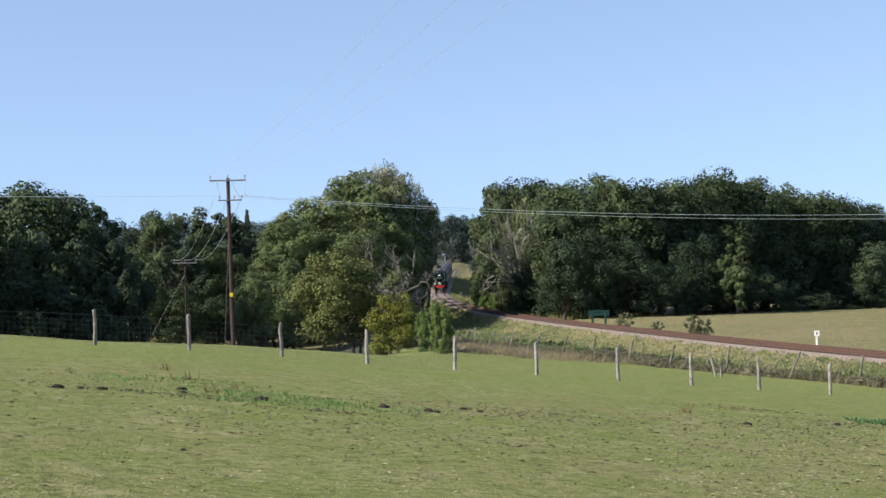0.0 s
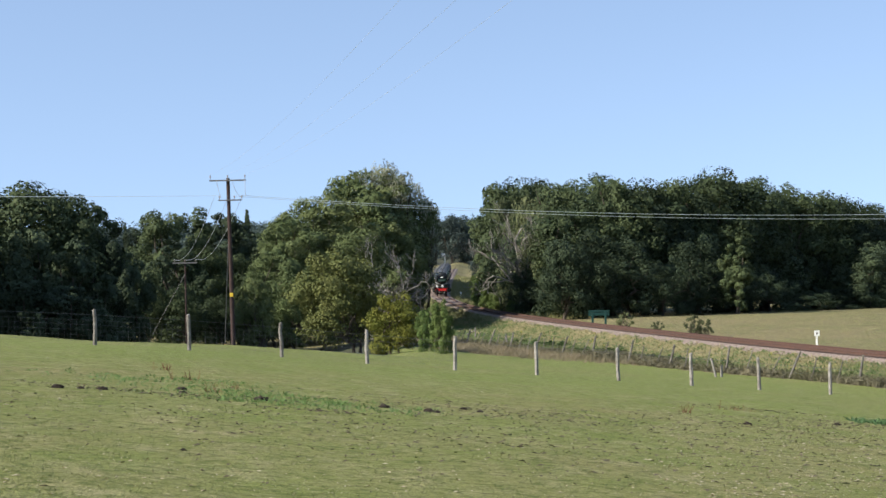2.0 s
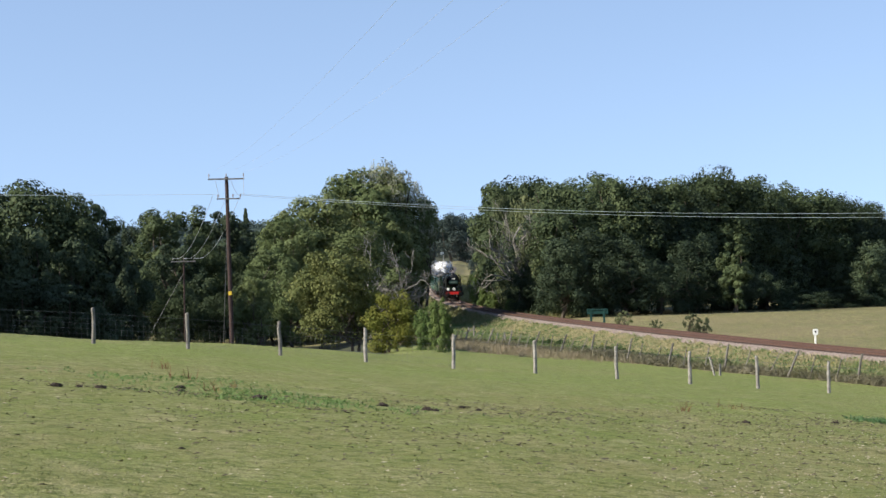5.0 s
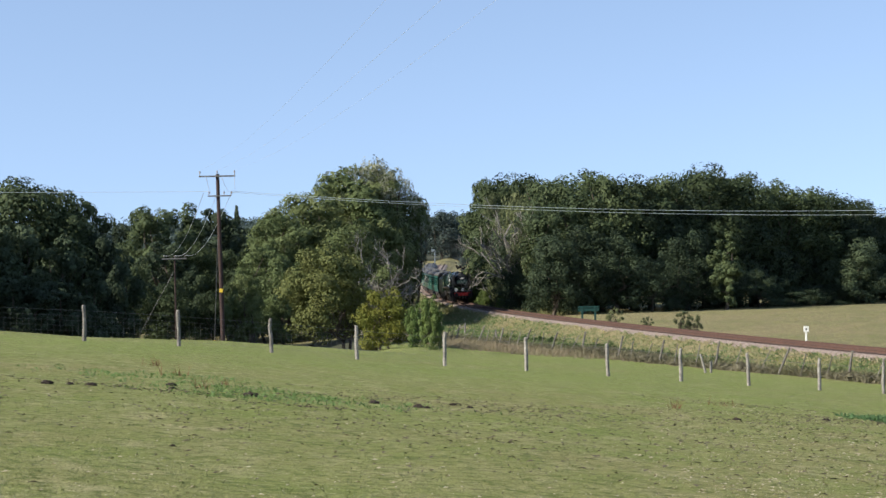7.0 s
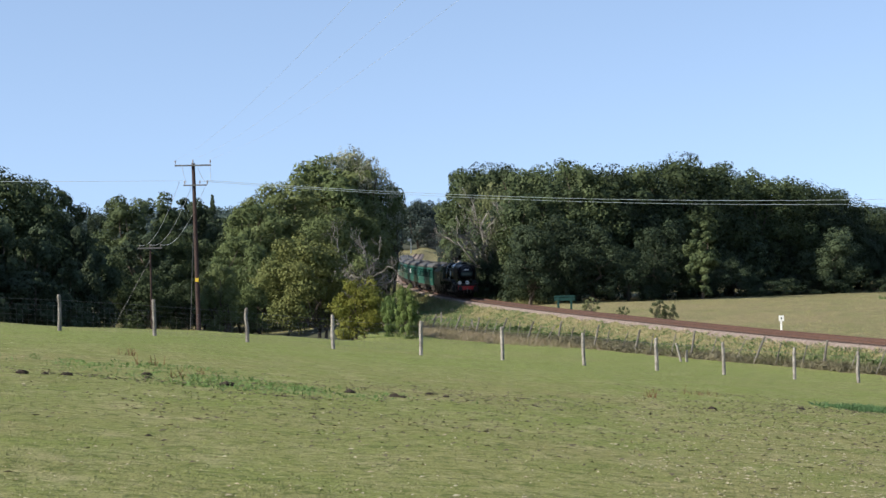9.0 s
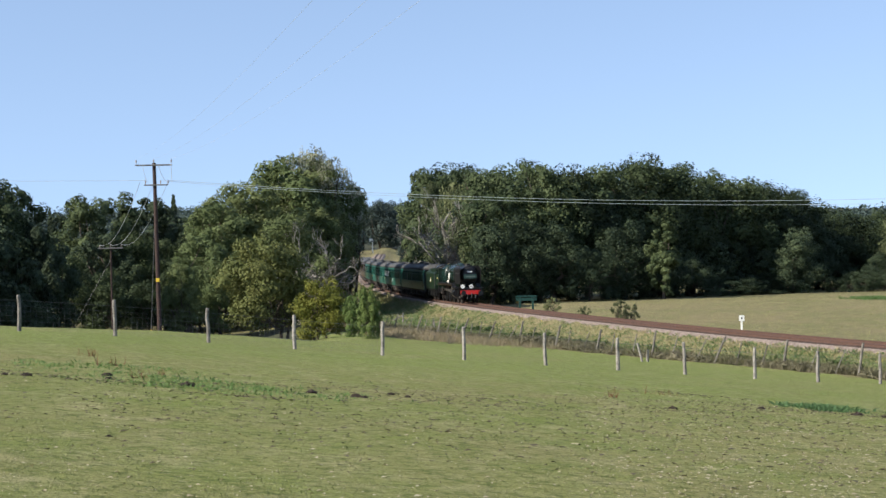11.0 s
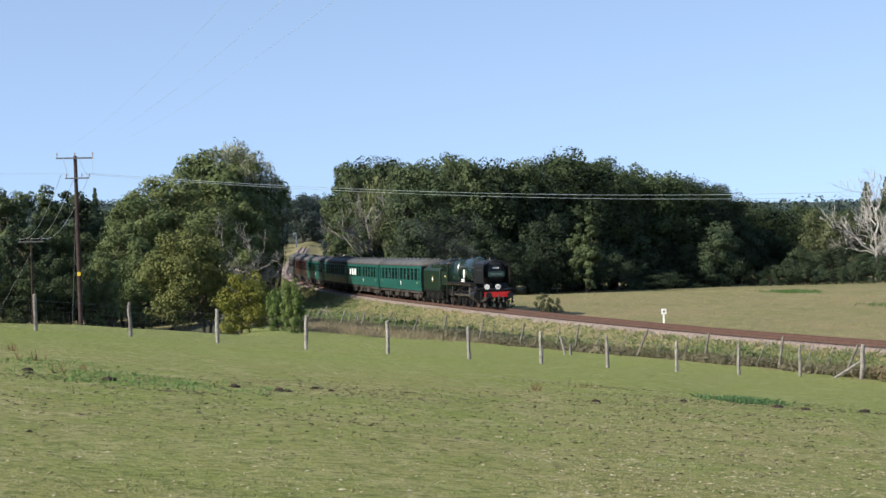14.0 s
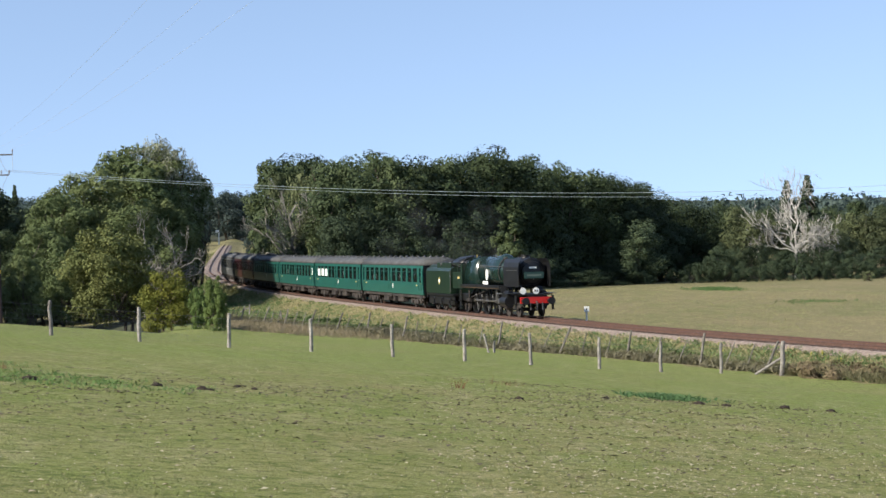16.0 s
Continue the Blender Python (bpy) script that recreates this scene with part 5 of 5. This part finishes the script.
    part("whistle", rod(bmesh.new(), (0.3, -4.3, 3.72), (0.3, -4.3, 4.0), 0.035, sides=8), BRASS, eng)
    # running boards with curved valance, front platform
    for side in (-1, 1):
        bm = bmesh.new()
        box(bm, side * 1.22, -0.6, 1.98, 0.42, 8.3, 0.04, 0.01)
        box(bm, side * 1.42, -0.6, 1.87, 0.03, 8.3, 0.24)
        box(bm, side * 1.22, 3.85, 1.75, 0.42, 0.06, 0.5, turn=Matrix.Rotation(0.5, 4, "X"))
        box(bm, side * 1.15, 5.1, 1.52, 0.56, 2.5, 0.04, 0.01)
        part("running_board", bm, SOOT, eng)
        part("lining", box(bmesh.new(), side * 1.438, -0.6, 1.80, 0.004, 8.2, 0.02), LINING, eng)
        # cylinders and slide bars
        bm = bmesh.new()
        rod(bm, (side * 1.18, 3.75, 0.98), (side * 1.18, 4.9, 0.98), 0.36, sides=16)
        rod(bm, (side * 1.14, 3.75, 1.5), (side * 1.14, 4.9, 1.5), 0.2, sides=12)
        box(bm, side * 1.12, 4.32, 1.22, 0.5, 1.05, 0.6, 0.04)
        part("cylinder", bm, SOOT, eng)
        bm = bmesh.new()
        for z in (1.12, 0.84):
            box(bm, side * 1.18, 3.1, z, 0.08, 1.5, 0.06)
        rod(bm, (side * 1.18, 2.4, 0.98), (side * 1.18, 3.8, 0.98), 0.04)
        box(bm, side * 1.2, 2.35, 1.35, 0.06, 0.3, 0.9)
        rod(bm, (side * 1.22, 2.3, 1.45), (side * 1.22, 3.8, 1.5), 0.035)
        part("slide_bars", bm, STEEL, eng, "bright steel slide bars")
        # deflector plate with a bent top
        bm = bmesh.new()
        prof = [(1.04, 1.95), (1.06, 2.3), (1.06, 3.2), (1.0, 3.5), (0.82, 3.74)]
        loft(bm, [[Vector((side * (x + d), y, z)) for d in (0, 0.03) for x, z in (prof if d == 0 else reversed(prof))] for y in (3.4, 6.3)])
        bmesh.ops.recalc_face_normals(bm, faces=bm.faces)
        part("smoke_deflector", bm, SOOT, eng, "black smoke deflector plate")
        rail = rod(bmesh.new(), (side * 1.12, 4.0, 3.0), (side * 1.12, 6.1, 3.0), 0.018)
        part("handrail", rail, STEEL, eng)
        part("handrail", rod(bmesh.new(), (side * 1.02, -1.9, 3.25), (side * 0.98, 3.5, 3.2), 0.02), STEEL, eng)
        # name plate with its shield
        plate = part("name_plate", box(bmesh.new(), side * 1.16, -0.05, 2.14, 0.04, 1.05, 0.2, 0.01), BLIND, eng, "pale lettered name plate")
        bm = bmesh.new()
        for k in range(6):
            box(bm, side * 1.184, -0.42 + 0.15 * k, 2.14, 0.006, 0.09, 0.08)
        part("lettering", bm, SOOT, plate, "dark bars of lettering")
        oval = bmesh.new()
        loft(oval, [[Vector((side * x, -0.05 + math.cos(a * math.pi / 10) * 0.22, 2.66 + math.sin(a * math.pi / 10) * 0.36)) for a in range(20)] for x in (1.0, 1.07)])
        part("shield", oval, WHITE, eng, "pale oval shield above the name plate")
        # front steps, sand boxes, injectors under the cab
        for y, z, high, deep, treads in ((6.15, 0.95, 0.9, 0.3, (0.5, 0.85)), (-5.2, 1.0, 1.2, 0.4, (0.45, 0.85))):
            bm = box(bmesh.new(), side * 1.25, y, z, 0.05, deep, high)
            for tread in treads:
                box(bm, side * 1.24, y, tread, 0.3, deep + 0.03, 0.03)
            part("footstep", bm, SOOT, eng)
        bm = bmesh.new()
        rod(bm, (side * 1.15, -3.9, 0.9), (side * 1.15, -3.3, 0.9), 0.13)
        rod(bm, (side * 1.15, -3.6, 0.9), (side * 1.15, -3.6, 1.8), 0.05)
        rod(bm, (side * 1.1, -3.3, 1.1), (side * 1.1, 0.5, 1.7), 0.03)
        part("injector_pipes", bm, GRIME, eng)
    bm = bmesh.new()
    box(bm, 0, 5.2, 1.45, 2.2, 2.6, 0.06)
    box(bm, 0, 0.7, 1.15, 1.1, 11.4, 0.7, 0.03)
    box(bm, 0, -4.8, 1.1, 2.3, 2.2, 0.5, 0.03)
    part("main_frames", bm, SOOT, eng)
    beam = part("buffer_beam", box(bmesh.new(), 0, 6.48, 1.10, 2.12, 0.1, 0.40, 0.01), RED, eng, "bright red buffer beam")
    for x in (-0.865, 0.865):
        bm = bmesh.new()
        rod(bm, (x, 6.5, 1.06), (x, 6.85, 1.06), 0.14, 0.11, 12)
        rod(bm, (x, 6.85, 1.06), (x, 7.0, 1.06), 0.07, sides=10)
        rod(bm, (x, 7.0, 1.06), (x, 7.06, 1.06), 0.24, sides=16)
        part("buffer", bm, SOOT, eng, "round black buffer")
    bm = bmesh.new()
    rod(bm, (0, 6.52, 1.02), (0, 6.7, 0.95), 0.05)
    for k in range(3):
        box(bm, 0, 6.68, 0.86 - 0.16 * k, 0.10, 0.06, 0.13, 0.02)
    for x in (-0.4, 0.4):
        rod(bm, (x, 6.56, 0.95), (x, 6.6, 0.5), 0.04)
    part("coupling", bm, STEEL, beam)
    # headcode discs and boards
    for x in (-0.04, 0.84):
        d = rod(bmesh.new(), (x, 6.4, 1.70), (x, 6.43, 1.70), 0.21, sides=24)
        disc = part("headcode_disc", d, WHITE, eng, "round white headcode disc")
        part("bracket", box(bmesh.new(), x, 6.37, 1.6, 0.05, 0.03, 0.35), SOOT, disc)
        if x < 0:
            bm = bmesh.new()
            for dx in (-0.07, 0.07):
                box(bm, x + dx, 6.434, 1.70, 0.08, 0.006, 0.13)
            part("marking", bm, SOOT, disc, "dark bars of lettering")
    board = part("headboard", box(bmesh.new(), 0, 6.20, 2.68, 1.3, 0.04, 0.42, 0.01), paint("headboard_green", (0.015, 0.045, 0.038), 0.4), eng, "dark green lettered headboard")
    bm = bmesh.new()
    for k in range(7):
        box(bm, -0.42 + 0.14 * k, 6.222, 2.68, 0.09, 0.006, 0.12)
    part("lettering", bm, material("faded_lettering", (0.12, 0.15, 0.13), 0.6), board, "dim bars of lettering")
    part("number_plate", box(bmesh.new(), 0, 6.02, 3.16, 0.5, 0.03, 0.11), BLIND, eng, "pale number bar")
    part("lamp_bracket", box(bmesh.new(), 0, 5.8, 3.7, 0.06, 0.06, 0.25), SOOT, eng)
    # cab
    cab = bmesh.new()
    for side in (-1, 1):
        box(cab, side * 1.33, -6.25, 2.25, 0.04, 0.95, 1.15)
        box(cab, side * 1.33, -5.15, 2.25, 0.04, 1.2, 1.15)
        box(cab, side * 1.31, -4.72, 3.1, 0.04, 0.35, 0.6)
        box(cab, side * 1.31, -5.62, 3.1, 0.04, 0.10, 0.6)
        box(cab, side * 1.30, -5.6, 3.42, 0.05, 2.1, 0.16)
    box(cab, 0, -4.6, 2.7, 2.64, 0.05, 1.5)
    part("cab", cab, TENDER_GREEN, eng, "green cab sides")
    for side in (-1, 1):
        part("cab_window", box(bmesh.new(), side * 1.30, -5.15, 3.1, 0.01, 0.62, 0.5), GLASS, eng)
        part("cab_number", box(bmesh.new(), side * 1.354, -5.35, 2.42, 0.006, 0.5, 0.15), CREST, eng, "pale running-number bar")
    bm = bmesh.new()
    prof = [(-1.36, 3.46), (-1.15, 3.66), (-0.75, 3.84), (0, 3.93), (0.75, 3.84), (1.15, 3.66), (1.36, 3.46)]
    loft(bm, [[Vector((x, y, z)) for x, z in prof] + [Vector((x, y, z - 0.05)) for x, z in reversed(prof)] for y in (-6.75, -4.5)])
    part("cab_roof", bm, SOOT, eng, "", True)
    # wheels
    for y in (3.55, 5.45):
        SPIN.append((wheel("bogie_wheelset", 0.47, 0.74, 0, eng, (0, y, 0.47)), 0.47))
    SPIN.append((wheel("trailing_wheelset", 0.54, 0.74, 0, eng, (0, -5.2, 0.54)), 0.54))
    for y in (-3.15, -0.9, 1.35):
        SPIN.append((wheel("driving_wheelset", 0.94, 0.74, 15, eng, (0, y, 0.94), SOOT), 0.94))
    bm = bmesh.new()
    for side in (-1, 1):
        box(bm, side * 0.95, 4.5, 0.6, 0.08, 2.6, 0.18, 0.02)
    part("bogie_frame", bm, GRIME, eng)
    for side in (-1, 1):
        bm = bmesh.new()
        box(bm, 0, 0, 0, 0.06, 4.6, 0.13, 0.02)
        for y in (-2.25, 0, 2.25):
            rod(bm, (-0.06, y, 0), (0.06, y, 0), 0.12, sides=12)
        r = part("coupling_rod", bm, STEEL, eng, "bright steel coupling rod")
        ROD_PARTS.append((r, "coupling", side))
        bm = bmesh.new()
        box(bm, 0, 1.55, 0, 0.06, 3.1, 0.11, 0.02)
        rod(bm, (-0.07, 0, 0), (0.07, 0, 0), 0.13, sides=12)
        box(bm, 0, 3.1, 0, 0.1, 0.3, 0.24, 0.02)
        r = part("connecting_rod", bm, STEEL, eng, "bright steel connecting rod")
        ROD_PARTS.append((r, "connecting", side))
    return eng


def build_tender():
    ten = tagged(empty("tender"), "green tender with gold crest, loaded with coal", "tender")
    bm = bmesh.new()
    prof = [(-1.3, 1.25), (-1.3, 2.85), (-1.2, 3.05), (-0.95, 3.15), (0.95, 3.15), (1.2, 3.05), (1.3, 2.85), (1.3, 1.25)]
    loft(bm, [[Vector((x, y, z)) for x, z in prof] for y in (-3.3, 3.0)])
    part("tank", bm, TENDER_GREEN, ten, "dark green tender tank")
    for side in (-1, 1):
        c = part("crest", box(bmesh.new(), side * 1.304, 0.2, 2.15, 0.006, 0.42, 0.42, turn=Matrix.Rotation(0.785, 4, "X")), CREST, ten, "gold crest of plain shape")
        part("crest_wheel", rod(bmesh.new(), (side * 1.305, 0.2, 2.15), (side * 1.312, 0.2, 2.15), 0.13, sides=12), BLIND, c)
        part("coal_rail", box(bmesh.new(), side * 1.1, 0.9, 3.25, 0.05, 3.6, 0.4, 0.02), TENDER_GREEN, ten)
        part("handrail", rod(bmesh.new(), (side * 1.34, 3.15, 1.4), (side * 1.34, 3.15, 2.9), 0.02), STEEL, ten)
    rng = np.random.default_rng(6)
    bm = bmesh.new()
    for _ in range(90):
        s = 0.12 + 0.16 * rng.random()
        bmesh.ops.create_icosphere(bm, subdivisions=1, radius=s, matrix=Matrix.Translation((rng.normal() * 0.45, 1.0 + rng.normal() * 0.8, 3.2 + 0.2 * rng.random())))
    tagged(part("coal_load", bm, COAL, ten, "heaped black coal"), kind="stuff")
    bm = bmesh.new()
    for side in (-1, 1):
        box(bm, side * 1.05, 0, 0.85, 0.08, 6.6, 0.75, 0.03)
        for y in (-2.0, 0, 2.0):
            box(bm, side * 1.1, y, 0.62, 0.16, 0.36, 0.4, 0.03)
            box(bm, side * 1.12, y, 0.88, 0.1, 1.0, 0.14, 0.03)
        box(bm, side * 1.25, 3.2, 0.8, 0.28, 0.4, 0.04)
    box(bm, 0, 0, 1.15, 2.5, 6.9, 0.14, 0.02)
    box(bm, 0, -3.45, 1.05, 2.4, 0.1, 0.4)
    for x in (-0.865, 0.865):
        rod(bm, (x, -3.45, 1.06), (x, -3.8, 1.06), 0.09, sides=8)
        rod(bm, (x, -3.8, 1.06), (x, -3.86, 1.06), 0.22, sides=12)
    part("tender_frame", bm, SOOT, ten)
    bm = bmesh.new()
    for y in (-2.9, -2.2):
        rod(bm, (0, y, 3.1), (0, y, 3.3), 0.25, sides=12)
    rod(bm, (-0.8, -3.3, 3.1), (-0.8, -1.2, 3.1), 0.2, sides=10)
    rod(bm, (0.8, -3.3, 3.1), (0.8, -1.2, 3.1), 0.2, sides=10)
    part("water_fillers", bm, TENDER_GREEN, ten)
    for y in (-2.0, 0.0, 2.0):
        SPIN.append((wheel("tender_wheelset", 0.55, 0.74, 0, ten, (0, y, 0.55)), 0.55))
    return ten


def smoke_material(name, colour, alpha):
    """Thin smoke: mostly clear, with a broken density from noise."""
    m = bpy.data.materials.new(name)
    m.use_nodes = True
    n, l = m.node_tree.nodes, m.node_tree.links
    b = n["Principled BSDF"]
    b.inputs["Base Color"].default_value, b.inputs["Roughness"].default_value, b.inputs["Specular IOR Level"].default_value = (*colour, 1), 1.0, 0.0
    tc, tex, r = n.new("ShaderNodeTexCoord"), n.new("ShaderNodeTexNoise"), n.new("ShaderNodeMapRange")
    tex.inputs["Scale"].default_value = 1.3
    r.inputs["From Min"].default_value, r.inputs["From Max"].default_value = 0.35, 0.7
    r.inputs["To Max"].default_value = alpha
    l.new(tc.outputs["Object"], tex.inputs["Vector"])
    l.new(tex.outputs["Fac"], r.inputs["Value"])
    l.new(r.outputs[0], b.inputs["Alpha"])
    return m


def puff(name, mat, label, seed, count, spread, r):
    rng = np.random.default_rng(seed)
    bm = bmesh.new()
    for _ in range(count):
        c = rng.normal(size=3) * spread
        s = r * (0.6 + 0.7 * rng.random())
        made = bmesh.ops.create_icosphere(bm, subdivisions=2, radius=s, matrix=Matrix.Translation(c))
        for v in made["verts"]:
            v.co += (v.co - Vector(c)).normalized() * s * 0.25 * noise.noise(v.co * 2.2)
    return tagged(part(name, bm, mat, None, "", True), label, "smoke", kind="stuff")


engine, tender = build_loco(), build_tender()
green = "bluish-green passenger carriage with weathered grey roof"
carriages = [build_coach(COACH_GREEN, green), build_coach(COACH_GREEN, green + " and some drawn white blinds", (1, 2, 3)), build_coach(COACH_GREEN, green + " and one drawn blind", (12,)),
             build_coach(COACH_GREEN, green), build_coach(MAROON, "dark maroon passenger carriage with weathered grey roof"),
             build_coach(GREY_END, "dull grey passenger carriage at the train's tail", (), GREY_END)]
# vehicle, length between couplings, pivot offsets
TRAIN = [(engine, 13.7, 3.9), (tender, 7.4, 2.2)] + [(c, 20.3, 6.9) for c in carriages]
SPEED, FRONT_END = 13.29, float(np.interp(109.0, LINE_P[:, 1], LINE_S))


def train_pose(t, back, length, pivot):
    """Where a vehicle stands at t, its middle half its length behind the point `back` metres behind the train's nose."""
    s = FRONT_END + SPEED * (16 - t) + back + length / 2
    p, q = on_line(s - pivot), on_line(s + pivot)
    return Matrix.Translation((p + q) / 2) @ (p - q).to_track_quat("Y", "Z").to_matrix().to_4x4()


def motions():
    back = -0.3
    for ob, length, pivot in TRAIN:
        walk(ob, [(i / 2, train_pose(i / 2, back, length, pivot)) for i in range(33)])
        back += length
    for ob, r in SPIN:
        at, step = ob.matrix_basis.translation.copy(), 15 if r > 0.8 else 30
        turn = SPEED / r
        walk(ob, [(i / step, Matrix.Translation(at) @ Matrix.Rotation(-turn * i / step, 4, "X")) for i in range(16 * step + 1)])
    crank = 0.31
    for ob, kind, side in ROD_PARTS:
        rows = []
        for i in range(241):
            t = i / 15
            a = -SPEED / 0.94 * t + (0 if side > 0 else math.pi / 2)
            y, z = math.cos(a) * crank, 0.94 + math.sin(a) * crank
            if kind == "coupling":
                rows.append((t, Matrix.Translation((side * 0.98, -0.9 + y, z))))
            else:
                rise = math.asin((0.98 - z) / 3.1)
                rows.append((t, Matrix.Translation((side * 1.12, -0.9 + y, z)) @ Matrix.Rotation(rise, 4, "X")))
        walk(ob, rows)
    # white steam shut off early on: it leaves the chimney, rolls back over the boiler and drifts off behind the willows
    steam = smoke_material("white_steam", (0.9, 0.9, 0.92), 0.75)
    for k in range(12):
        ob = puff("steam_puff", steam, "puff of thick white steam", 200 + k, 7, 0.27, 0.42)
        born = 2.35 + 0.19 * k
        rows = []
        for t in (0, born, born + 0.3, born + 0.9, born + 1.6, born + 2.6, born + 4.0, 16):
            m = train_pose(min(t, born), -0.3, 13.4, 3.9)
            u = max(0.0, min(t, born + 4.0) - born)
            nose = (train_pose(t, -0.3, 13.4, 3.9) if t <= born else m) @ Vector((0, 4.55 if t > born else 1.5, 2.75 if t <= born else 4.1))
            drift = Vector((-0.25 * u - 1.9 * max(0, u - 1.2), -1.6 * (1 - math.exp(-u)), 1.0 * (1 - math.exp(-u * 1.2)))) if u else Vector()
            rows.append((t, Matrix.Translation(nose + drift)))
        rows.insert(1, (born * 0.5, Matrix.Translation(train_pose(born * 0.5, -0.3, 13.4, 3.9) @ Vector((0, 1.5, 2.75)))))
        walk(ob, rows)
    # thin grey exhaust trailing above the train
    haze = smoke_material("grey_smoke", (0.88, 0.92, 0.98), 0.006)
    for k in range(6):
        ob = puff("smoke_puff", haze, "thin drifting grey smoke", 300 + k, 3, 0.8 + 0.16 * k, 0.7 + 0.12 * k)
        rows = []
        for i in range(33):
            t = i / 2
            p = on_line(FRONT_END + SPEED * (16 - t) + 7.5 + 5.0 * k)
            rows.append((t, Matrix.Translation(p + Vector((0.22 * k + 0.3 * math.sin(t + k), 0, 4.8 + 0.42 * k))) @ Matrix.Rotation(0.3 * t, 4, "Z")))
        walk(ob, rows)


motions()
